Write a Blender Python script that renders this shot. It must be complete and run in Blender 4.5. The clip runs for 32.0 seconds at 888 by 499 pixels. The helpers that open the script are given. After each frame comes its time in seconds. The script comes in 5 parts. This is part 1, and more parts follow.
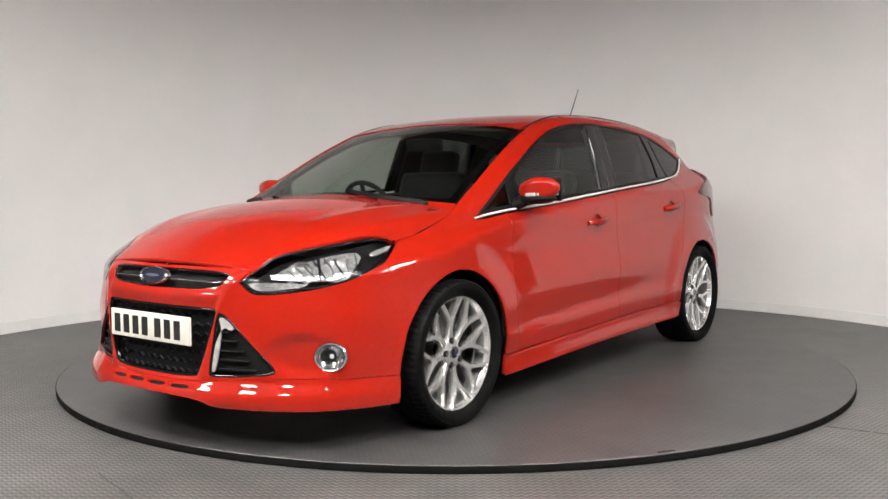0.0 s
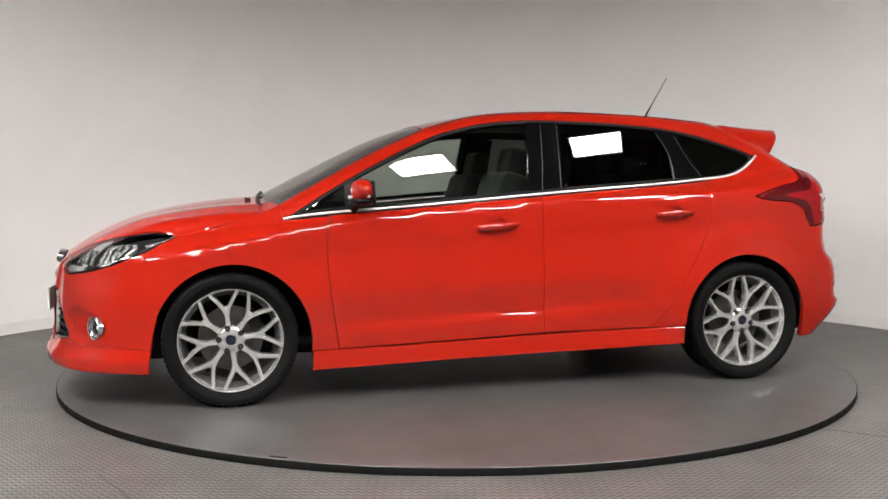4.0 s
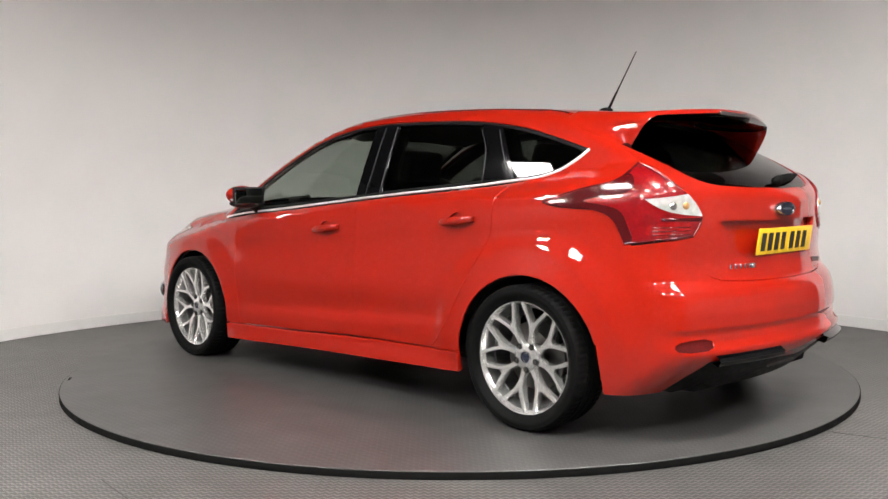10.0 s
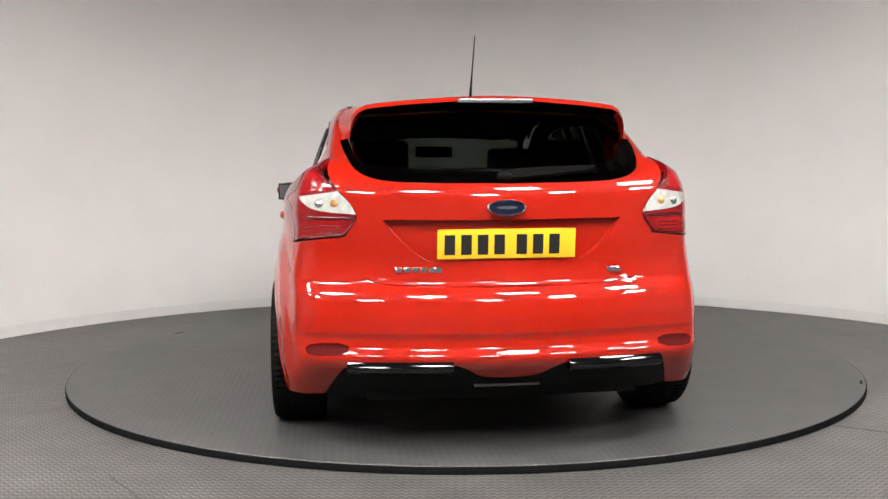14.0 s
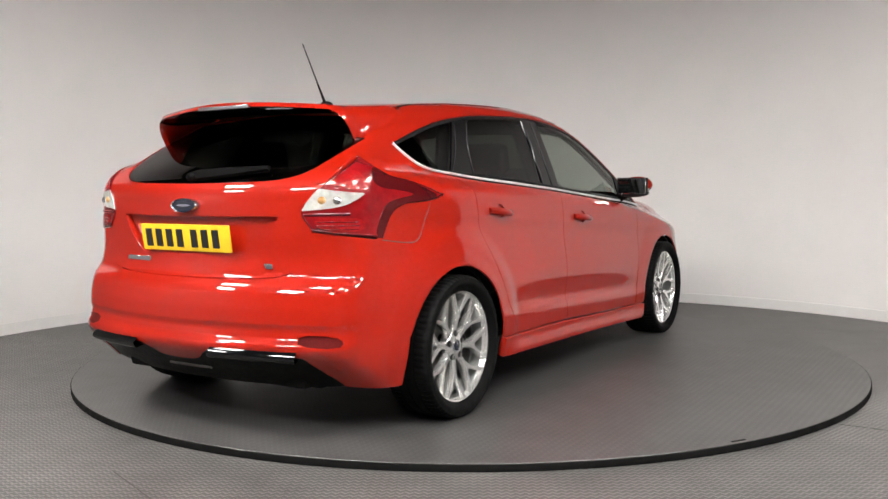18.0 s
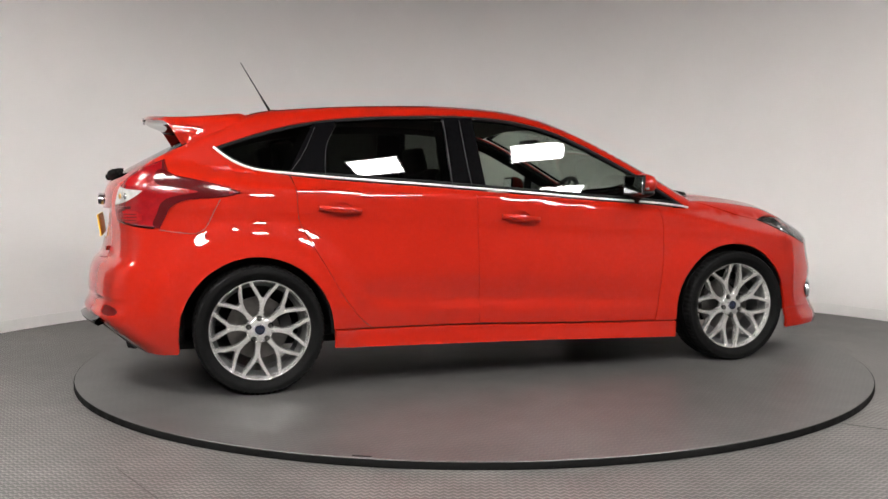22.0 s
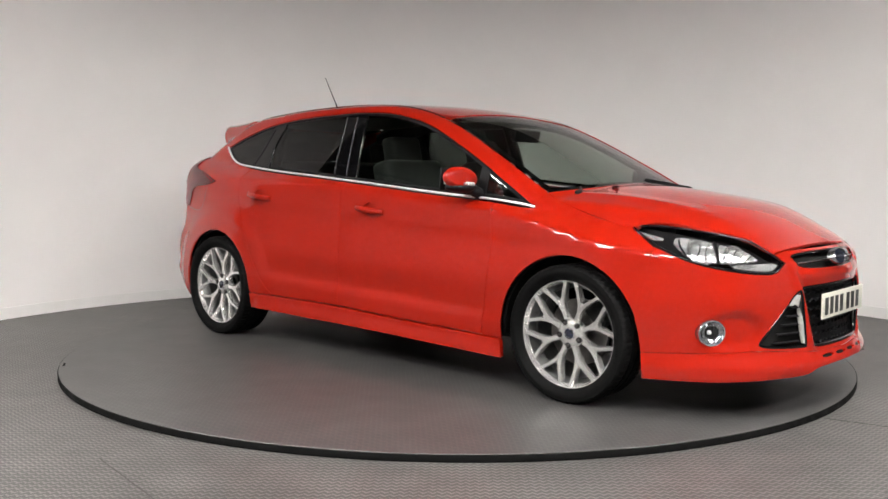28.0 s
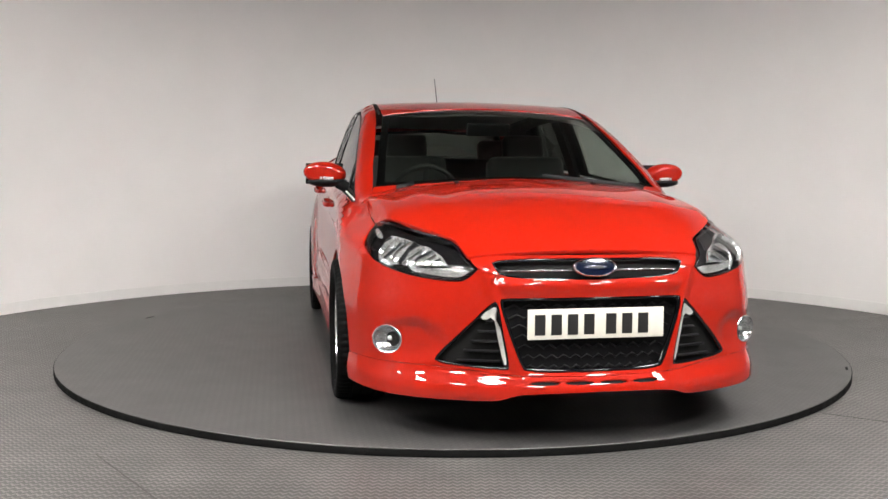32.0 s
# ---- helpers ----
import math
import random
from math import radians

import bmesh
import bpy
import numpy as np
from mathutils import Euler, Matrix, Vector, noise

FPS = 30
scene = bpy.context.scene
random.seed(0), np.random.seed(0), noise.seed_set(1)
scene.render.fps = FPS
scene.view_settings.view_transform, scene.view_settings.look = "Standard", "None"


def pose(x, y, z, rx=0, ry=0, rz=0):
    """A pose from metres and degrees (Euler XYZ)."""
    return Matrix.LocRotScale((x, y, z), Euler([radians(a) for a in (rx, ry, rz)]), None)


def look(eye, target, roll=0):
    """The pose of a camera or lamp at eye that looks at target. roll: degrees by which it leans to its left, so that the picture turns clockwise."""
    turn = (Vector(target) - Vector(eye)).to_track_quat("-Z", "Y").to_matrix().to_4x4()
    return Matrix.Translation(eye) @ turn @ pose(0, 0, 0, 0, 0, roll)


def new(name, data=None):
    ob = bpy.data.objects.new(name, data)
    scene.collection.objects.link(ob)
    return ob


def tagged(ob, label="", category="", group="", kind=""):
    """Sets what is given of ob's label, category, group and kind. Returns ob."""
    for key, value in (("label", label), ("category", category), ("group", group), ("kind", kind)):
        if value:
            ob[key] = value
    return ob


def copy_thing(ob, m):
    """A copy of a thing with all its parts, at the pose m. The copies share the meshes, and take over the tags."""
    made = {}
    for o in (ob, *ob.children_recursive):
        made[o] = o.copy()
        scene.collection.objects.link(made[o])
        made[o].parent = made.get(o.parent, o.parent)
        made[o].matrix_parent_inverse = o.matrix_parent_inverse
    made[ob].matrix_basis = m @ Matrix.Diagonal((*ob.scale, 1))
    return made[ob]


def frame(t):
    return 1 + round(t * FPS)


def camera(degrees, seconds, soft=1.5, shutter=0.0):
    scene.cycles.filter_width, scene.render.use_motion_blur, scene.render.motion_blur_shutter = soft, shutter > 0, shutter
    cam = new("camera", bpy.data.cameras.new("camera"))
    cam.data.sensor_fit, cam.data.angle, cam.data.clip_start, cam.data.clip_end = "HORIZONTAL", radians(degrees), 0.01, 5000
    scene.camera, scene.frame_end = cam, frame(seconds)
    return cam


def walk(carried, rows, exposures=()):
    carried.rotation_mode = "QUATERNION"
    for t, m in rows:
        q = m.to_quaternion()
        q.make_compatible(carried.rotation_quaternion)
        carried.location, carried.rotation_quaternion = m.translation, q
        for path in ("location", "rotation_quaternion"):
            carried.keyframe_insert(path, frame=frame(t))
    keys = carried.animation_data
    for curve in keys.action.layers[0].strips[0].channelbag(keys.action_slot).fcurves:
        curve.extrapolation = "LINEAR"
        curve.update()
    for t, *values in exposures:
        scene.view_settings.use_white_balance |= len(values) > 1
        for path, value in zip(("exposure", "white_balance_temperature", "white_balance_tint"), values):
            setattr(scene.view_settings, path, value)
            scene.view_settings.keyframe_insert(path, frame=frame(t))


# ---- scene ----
from mathutils.geometry import delaunay_2d_cdt

EYE = (0, -5.445, 1.004)
TABLE_TOP = 0.0
# seconds, camera yaw, pitch and roll, turn of the turntable (degrees)
PATH = [
    (0, .62, -3.90, -.20, 53.55), (1, .66, -3.83, .00, 43.40), (2, .77, -3.84, .08, 33.50), (3, .86, -3.76, .06, 23.85), (3.5, .75, -3.77, .01, 19.12),
    (5.5, .62, -3.78, -.14, .20), (6, .70, -3.78, -.22, -4.40), (7, .77, -3.62, -.20, -13.96), (8, .77, -3.57, -.26, -23.91), (9, .80, -3.52, -.29, -33.80),
    (10, .80, -3.54, -.30, -43.60), (11, .93, -3.59, -.34, -53.34), (12, .93, -3.65, -.43, -62.98), (13, 1.03, -3.76, -.49, -72.58), (14, 1.11, -3.85, -.49, -82.13),
    (14.5, 1.16, -3.88, -.49, -87.04), (16.5, 1.30, -4.03, -.45, -106.35), (17, 1.35, -4.03, -.44, -111.30), (18, 1.40, -4.01, -.39, -121.00), (19, 1.50, -4.06, -.40, -130.64),
    (20, 1.60, -4.11, -.42, -140.40), (21, 1.68, -4.11, -.36, -150.50), (22, 1.59, -4.14, -.22, -160.50), (23, 1.46, -4.17, -.10, -170.18), (24, 1.35, -4.22, .10, -180.15),
    (24.5, 1.24, -4.25, .20, -185.27), (26.5, 1.00, -4.45, .31, -205.90), (27, .90, -4.49, .35, -210.97), (28, .75, -4.59, .29, -221.00), (29, .65, -4.58, .26, -230.61),
    (30, .58, -4.56, .26, -239.95), (31, .58, -4.71, .25, -249.51), (32, .50, -4.88, .26, -259.10)]


def aim(yaw, pitch, roll):
    y, p = radians(yaw), radians(pitch)
    way = Vector((-math.sin(y) * math.cos(p), math.cos(y) * math.cos(p), math.sin(p)))
    return look(EYE, Vector(EYE) + way, roll)


cam = camera(51.98, 32.0)
walk(cam, [(t, aim(yaw, pitch, roll)) for t, yaw, pitch, roll, turn in PATH])

# ---- light: a closed photo bay lit by square ceiling panels ----
world = bpy.data.worlds.new("bay")
world.use_nodes = True
world.node_tree.nodes["Background"].inputs["Color"].default_value = (.9, .92, 1, 1)
world.node_tree.nodes["Background"].inputs["Strength"].default_value = .05
scene.world = world
scene.view_settings.exposure = 0.0
PANEL_GLOW = 108.0
CEILING = 3.4


# ---- materials ----
def material(name, colour, rough=.5, metal=0.0, coat=0.0, coat_rough=.03, spec=.5, vary=0.0, scale=20.0, bump=0.0, bump_scale=200.0, sheen=0.0):
    m = bpy.data.materials.new(name)
    m.use_nodes = True
    nt = m.node_tree
    b = nt.nodes["Principled BSDF"]
    b.inputs["Base Color"].default_value = (*colour, 1)
    b.inputs["Roughness"].default_value = rough
    b.inputs["Metallic"].default_value = metal
    b.inputs["Coat Weight"].default_value = coat
    b.inputs["Coat Roughness"].default_value = coat_rough
    b.inputs["Specular IOR Level"].default_value = spec
    b.inputs["Sheen Weight"].default_value = sheen
    at = nt.nodes.new("ShaderNodeTexCoord")
    if vary:
        big, fine = nt.nodes.new("ShaderNodeTexNoise"), nt.nodes.new("ShaderNodeTexNoise")
        big.inputs["Scale"].default_value, fine.inputs["Scale"].default_value = scale * .12, scale
        big.inputs["Detail"].default_value = fine.inputs["Detail"].default_value = 4
        for n in (big, fine):
            nt.links.new(at.outputs["Object"], n.inputs["Vector"])
        mix = nt.nodes.new("ShaderNodeMath")
        mix.operation = "ADD"
        nt.links.new(big.outputs["Fac"], mix.inputs[0])
        nt.links.new(fine.outputs["Fac"], mix.inputs[1])
        ramp = nt.nodes.new("ShaderNodeMapRange")
        ramp.inputs["From Min"].default_value, ramp.inputs["From Max"].default_value = .7, 1.3
        ramp.inputs["To Min"].default_value, ramp.inputs["To Max"].default_value = 1 - vary, 1 + vary
        nt.links.new(mix.outputs[0], ramp.inputs["Value"])
        hue = nt.nodes.new("ShaderNodeMix")
        hue.data_type, hue.blend_type = "RGBA", "MULTIPLY"
        hue.inputs[0].default_value = 1
        hue.inputs[6].default_value = (*colour, 1)
        nt.links.new(ramp.outputs[0], hue.inputs[7])
        nt.links.new(hue.outputs[2], b.inputs["Base Color"])
        worn = nt.nodes.new("ShaderNodeMapRange")
        worn.inputs["From Min"].default_value, worn.inputs["From Max"].default_value = .7, 1.3
        worn.inputs["To Min"].default_value, worn.inputs["To Max"].default_value = max(rough * (1 - vary), .02), min(rough * (1 + vary), 1)
        nt.links.new(mix.outputs[0], worn.inputs["Value"])
        nt.links.new(worn.outputs[0], b.inputs["Roughness"])
    if bump:
        grain = nt.nodes.new("ShaderNodeTexNoise")
        grain.inputs["Scale"].default_value = bump_scale
        nt.links.new(at.outputs["Object"], grain.inputs["Vector"])
        rise = nt.nodes.new("ShaderNodeBump")
        rise.inputs["Strength"].default_value, rise.inputs["Distance"].default_value = bump, .002
        nt.links.new(grain.outputs["Fac"], rise.inputs["Height"])
        nt.links.new(rise.outputs[0], b.inputs["Normal"])
    return m


def glass(name, tint, ior=1.5, rough=0.0):
    """A thin pane: what lies behind shows through the tint, and the surface mirrors by its Fresnel gloss."""
    m = bpy.data.materials.new(name)
    m.use_nodes = True
    nt = m.node_tree
    nt.nodes.remove(nt.nodes["Principled BSDF"])
    clear, gloss, mix, edge, rise, sheen = (nt.nodes.new("ShaderNode" + k) for k in ("BsdfTransparent", "BsdfGlossy", "MixShader", "LayerWeight", "Math", "MapRange"))
    clear.inputs["Color"].default_value = (*tint, 1)
    gloss.inputs["Roughness"].default_value = rough
    # gloss of a thin pane seen from either side: weak head-on, full at a glance
    edge.inputs["Blend"].default_value = .5
    rise.operation = "POWER"
    rise.inputs[1].default_value = 5.0
    sheen.inputs["To Min"].default_value = 1.3 * ((ior - 1) / (ior + 1)) ** 2
    nt.links.new(edge.outputs["Facing"], rise.inputs[0])
    nt.links.new(rise.outputs[0], sheen.inputs["Value"])
    nt.links.new(sheen.outputs[0], mix.inputs[0])
    nt.links.new(clear.outputs[0], mix.inputs[1])
    nt.links.new(gloss.outputs[0], mix.inputs[2])
    nt.links.new(mix.outputs[0], nt.nodes["Material Output"].inputs["Surface"])
    return m


def tread_plate(name, colour, pitch, strength, rough):
    """Grey sheet flooring with a raised five-bar lozenge pattern, scuffed and dusty."""
    m = material(name, colour, rough, vary=.30, scale=6.0)
    nt = m.node_tree
    b = nt.nodes["Principled BSDF"]
    for link in list(b.inputs["Roughness"].links):
        nt.links.remove(link)
    at = nt.nodes.new("ShaderNodeTexCoord")
    sep = nt.nodes.new("ShaderNodeSeparateXYZ")
    nt.links.new(at.outputs["Object"], sep.inputs[0])

    def calc(op, a, c=None):
        n = nt.nodes.new("ShaderNodeMath")
        n.operation = op
        for i, v in enumerate((a, c)):
            if v is None:
                continue
            if isinstance(v, (int, float)):
                n.inputs[i].default_value = v
            else:
                nt.links.new(v, n.inputs[i])
        return n.outputs[0]
    k = 2 * math.pi / pitch
    u = calc("MULTIPLY", calc("ADD", sep.outputs[0], sep.outputs[1]), k * .7071)
    v = calc("MULTIPLY", calc("SUBTRACT", sep.outputs[0], sep.outputs[1]), k * .7071)
    su, sv = calc("SINE", u), calc("SINE", v)
    bars_a = calc("MULTIPLY", calc("SINE", calc("MULTIPLY", u, 2.0)), calc("GREATER_THAN", calc("MULTIPLY", su, sv), 0.0))
    bars_b = calc("MULTIPLY", calc("SINE", calc("MULTIPLY", v, 2.0)), calc("LESS_THAN", calc("MULTIPLY", su, sv), 0.0))
    height = calc("MAXIMUM", calc("ADD", bars_a, bars_b), 0.0)
    rise = nt.nodes.new("ShaderNodeBump")
    rise.inputs["Strength"].default_value, rise.inputs["Distance"].default_value = strength * .5, .0015
    nt.links.new(height, rise.inputs["Height"])
    # bar tops are coloured paler than the ground between them
    base = b.inputs["Base Color"].links[0].from_socket
    barred = nt.nodes.new("ShaderNodeMix")
    barred.data_type, barred.blend_type = "RGBA", "MULTIPLY"
    barred.inputs[0].default_value = 1
    nt.links.new(base, barred.inputs[6])
    nt.links.new(calc("ADD", calc("MULTIPLY", height, 1.5 * strength), 1 - .45 * strength), barred.inputs[7])
    nt.links.new(barred.outputs[2], b.inputs["Base Color"])
    nt.links.new(rise.outputs[0], b.inputs["Normal"])
    return m


def glow(name, colour, power):
    m = material(name, (.9, .9, .9), .4)
    b = m.node_tree.nodes["Principled BSDF"]
    b.inputs["Emission Color"].default_value = (*colour, 1)
    b.inputs["Emission Strength"].default_value = power
    return m


RED = material("red_paint", (.280, .0074, .0020), .45, coat=1.0, coat_rough=.02, spec=.05, vary=.05, scale=9, bump=.02, bump_scale=900)
BLACK = material("black_gloss", (.0022, .0022, .0026), .06, spec=.4)
TRIM = material("black_trim", (.0042, .0042, .005), .5, spec=.15, vary=.2, scale=40, bump=.1, bump_scale=800)
EDGE_TRIM = material("pillar_edge", (.020, .020, .023), .40, spec=.4)
UNDER = material("diffuser_black", (.0016, .0016, .0018), .42, spec=.10, vary=.2, scale=40)
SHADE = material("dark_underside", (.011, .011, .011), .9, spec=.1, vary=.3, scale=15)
RUBBER = material("tyre_rubber", (.0034, .0034, .0035), .65, spec=.07, vary=.25, scale=30, bump=.15, bump_scale=500)
SILVER = material("rim_silver", (.74, .73, .72), .24, metal=.85, coat=.3, vary=.08, scale=25)
CHROME = material("chrome", (.88, .88, .88), .32, metal=.5)
FACET = material("lamp_reflector", (.80, .80, .81), .18, metal=.8, vary=.4, scale=90, bump=1.0, bump_scale=75)
FOG_BOWL = material("fog_reflector", (.50, .50, .51), .16, metal=.9, vary=.4, scale=90, bump=1.0, bump_scale=80)
SATIN = material("satin_metal", (.50, .50, .52), .25, metal=1.0)
BARREL = material("rim_barrel", (.13, .13, .13), .42, metal=.7, vary=.3, scale=30)
STEEL = material("brake_steel", (.11, .105, .10), .4, metal=1.0, vary=.3, scale=30)
CLEAR = glass("clear_glass", (.55, .60, .555))
TINT = glass("tinted_glass", (.075, .083, .075))
LENS = glass("lamp_cover", (.92, .93, .93), 1.45)
BRIGHT_LENS = material("bright_red_lens", (.22, .004, .005), .22, spec=.25, coat=.35, vary=.25, scale=60, bump=.3, bump_scale=160)
RED_LENS = material("red_lens", (.17, .003, .005), .18, spec=.3, coat=.45, vary=.2, scale=30)
DARK_LENS = material("smoked_red_lens", (.055, .003, .004), .12, coat=.3, spec=.3)
WHITE_LENS = material("clear_lens", (.37, .365, .345), .15, coat=.8, vary=.3, scale=35, bump=.5, bump_scale=60)
REFLEX = material("reflex_red", (.06, .005, .005), .65, spec=.03, vary=.2, scale=90)
AMBER = material("amber_bulb", (.40, .22, .09), .25)
MIRROR = material("mirror_glass", (.85, .86, .88), .02, metal=1.0)
PLATE_W = material("plate_white", (.56, .545, .485), .35, vary=.04, scale=30)
PLATE_Y = material("plate_yellow", (.72, .45, .016), .35, vary=.04, scale=30)
INK = material("plate_black", (.010, .010, .010), .4)
BLUE = material("badge_blue", (.003, .006, .020), .15, coat=.8)
CLOTH = material("seat_cloth", (.013, .013, .014), .9, vary=.25, scale=60, bump=.4, bump_scale=700, sheen=.2)
SOFT = material("dashboard_black", (.016, .016, .017), .6, vary=.15, scale=50, bump=.2, bump_scale=600)
LINING = material("roof_lining", (.34, .33, .31), .95, vary=.06, scale=50)
WALL = material("wall_white", (.84, .82, .815), .8, vary=.025, scale=2.5, bump=.02, bump_scale=90)
HALL = material("hall_grey", (.20, .195, .19), .7, vary=.1, scale=3)
SKIRT = material("skirting_white", (.80, .79, .78), .4, vary=.03, scale=12)
CEIL = material("ceiling_grey", (.10, .10, .10), .8, vary=.05, scale=8)
FLOOR = tread_plate("floor_grey", (.067, .0635, .061), .044, 1.0, .45)
DECK = tread_plate("deck_grey", (.047, .0455, .0445), .044, .30, .43)
SEAM = material("seam_grey", (.035, .033, .032), .6)
EDGE = material("rubber_edge", (.0035, .0035, .0035), .75, spec=.08, vary=.2, scale=25)
PANEL = glow("light_diffuser", (1.0, .97, .93), PANEL_GLOW)
FRAME = material("panel_frame", (.7, .7, .7), .5)


# ---- the car's outer skin as one smooth surface ----
def spline(pts):
    """Natural cubic curve through a few (x, y) pairs, held straight beyond its ends."""
    xs, ys = (np.array(v, float) for v in zip(*sorted(pts)))
    n, h = len(xs), np.diff(xs)
    a = np.eye(n)
    b = np.zeros(n)
    for i in range(1, n - 1):
        a[i, i - 1:i + 2] = h[i - 1], 2 * (h[i - 1] + h[i]), h[i]
        b[i] = 6 * ((ys[i + 1] - ys[i]) / h[i] - (ys[i] - ys[i - 1]) / h[i - 1])
    m = np.linalg.solve(a, b)
    def at(x):
        x = np.asarray(x, float)
        c = np.clip(x, xs[0], xs[-1])
        i = np.clip(np.searchsorted(xs, c) - 1, 0, n - 2)
        d, e, k = xs[i + 1] - c, c - xs[i], h[i]
        y = (m[i] * d**3 + m[i + 1] * e**3) / (6 * k) + (ys[i] / k - m[i] * k / 6) * d + (ys[i + 1] / k - m[i + 1] * k / 6) * e
        s0 = (ys[1] - ys[0]) / h[0] - h[0] * m[1] / 6
        s1 = (ys[-1] - ys[-2]) / h[-1] + h[-1] * m[-2] / 6
        return y + np.minimum(x - xs[0], 0) * s0 + np.maximum(x - xs[-1], 0) * s1
    return at


def smax(a, b, r):
    h = np.maximum(r - np.abs(a - b), 0) / r
    return np.maximum(a, b) + h * h * r * 0.25


def ease(t):
    t = np.clip(t, 0, 1)
    return t * t * (3 - 2 * t)


# the car's own space: x ahead, y to its left, z up, wheel axles at x = +-1.324
plan = spline([(2.3, .79), (1.9, .865), (1.5, .900), (1.0, .893), (.5, .888), (0, .888), (-.5, .893), (-1.0, .905), (-1.5, .893), (-1.9, .806), (-2.2, .705)])
cabin = spline([(1.6, .70), (1.04, .778), (.5, .808), (0, .818), (-.5, .815), (-1.0, .792), (-1.47, .752), (-1.9, .695), (-2.2, .65)])
roof_line = spline([(1.5, .80), (1.28, .91), (1.13, .988), (.994, 1.062), (.827, 1.148), (.661, 1.230), (.496, 1.302), (.331, 1.354), (.199, 1.384), (.034, 1.411), (-.163, 1.427), (-.4, 1.434),
                    (-.66, 1.430), (-.9, 1.420), (-1.15, 1.401), (-1.4, 1.378), (-1.65, 1.355), (-1.9, 1.338)])
bonnet_line = spline([(2.2, .64), (2.10, .738), (2.0, .798), (1.9, .838), (1.726, .892), (1.526, .932), (1.344, .956), (1.15, .970), (.9, .975)])
belt = spline([(1.3, .835), (1.06, .866), (.86, .889), (.57, .911), (.04, .955), (-.56, 1.004), (-1.12, 1.050), (-1.5, 1.10), (-2.2, 1.2)])
nose = spline([(.80, 2.00), (.74, 2.09), (.68, 2.168), (.62, 2.186), (.52, 2.195), (.40, 2.200), (.30, 2.205), (.20, 2.215), (.12, 2.21)])
nose_plan = spline([(0, 0), (.2, .015), (.4, .072), (.55, .150), (.68, .255), (.78, .40), (.86, .62), (.92, .85)])
tail_high = spline([(.655, -2.068), (.71, -2.053), (.80, -2.052), (.93, -2.045), (1.0, -2.029), (1.068, -1.962), (1.136, -1.845), (1.25, -1.63), (1.36, -1.42)])
TAIL_LOW = np.array([(.15, -1.92), (.20, -1.98), (.25, -2.035), (.30, -2.095), (.345, -2.140), (.375, -2.157), (.396, -2.155), (.410, -2.138), (.455, -2.126), (.468, -2.136), (.53, -2.132), (.59, -2.119), (.618, -2.105), (.640, -2.083), (.655, -2.068)])


def tail(z):
    """Rear end along the middle: a creased bumper below, the smooth tailgate above."""
    low = sum(np.interp(z + e, TAIL_LOW[:, 0], TAIL_LOW[:, 1]) for e in (-.009, -.006, -.003, 0, .003, .006, .009)) / 7
    return np.where(z > .655, tail_high(np.maximum(z, .655)), low)


def shoulder(x):
    return .765 - .060 * (x - .85)


def half_width(x, z):
    s = z - shoulder(x)
    up = np.clip(s, 0, belt(x) - shoulder(x) + .03)
    reach = belt(x) - shoulder(x) + .03
    # the flank leans in from the middle of the doors to the shoulder, and turns over from there to the belt
    waist = .14 * np.maximum(shoulder(x) - .55, 0)
    drop = (.36 + .22 * np.clip((-.5 - x) / .9, 0, 1)) * reach + .25 * reach * reach - waist
    lower = plan(x) - drop * (.12 * up / reach + .88 * (up / reach) ** 2) - .14 * smax(np.minimum(z, shoulder(x)) - .55, 0 * z, .06)
    lower = lower - .012 * (1 - np.exp(-(np.minimum(s, 0) / .05) ** 2))
    mid = np.exp(-((x - .05) / .85) ** 4)
    dz = z - .405 + .045 * x
    lower = lower - .017 * mid * np.exp(-(dz / np.where(dz > 0, .085, .034)) ** 2)
    low = np.maximum(.42 - z, 0)
    lower = lower - .35 * low * low
    for xc in (1.312, -1.335):
        d = np.hypot(x - xc, z - .30)
        lower = lower + (.009 if xc > 0 else .017) * (1 - ease((d - (.40 if xc > 0 else .45)) / .12)) * ease((z - .16) / .2) + .004 * np.exp(-((d - .37) / .03) ** 2)
    # side skirt flaring out below the doors
    lower = lower + .020 * ease((.262 - .028 * x - z) / .09) * ease((.99 - np.abs(x)) / .10)
    u = z - .90
    green = cabin(x) - .25 * u - .20 * u * np.abs(u)
    below = np.maximum(belt(x) - .004 - z, 0)
    green = green + 1.4 * below - .4 * np.minimum(below, .01)
    return -smax(-lower, -green, .02)


def top(x, y):
    y2 = y * y
    hood = bonnet_line(x) - .14 * y2 + .007 * np.exp(-((np.abs(y) - .50 - .10 * (1.6 - x)) / .07) ** 2)
    glass = np.clip((x - .0) / .5, 0, 1)
    glass = glass * glass * (3 - 2 * glass)
    roof = roof_line(x + .16 * y2 * glass) - (.065 + .01 * glass) * y2
    return smax(hood, roof, .015)


def cabin_body(p):
    """Sides and top alone, without nose and tail."""
    x, y, z = p[:, 0], np.abs(p[:, 1]), p[:, 2]
    return smax(y - half_width(x, z), (z - top(x, y)) * .95, .07)


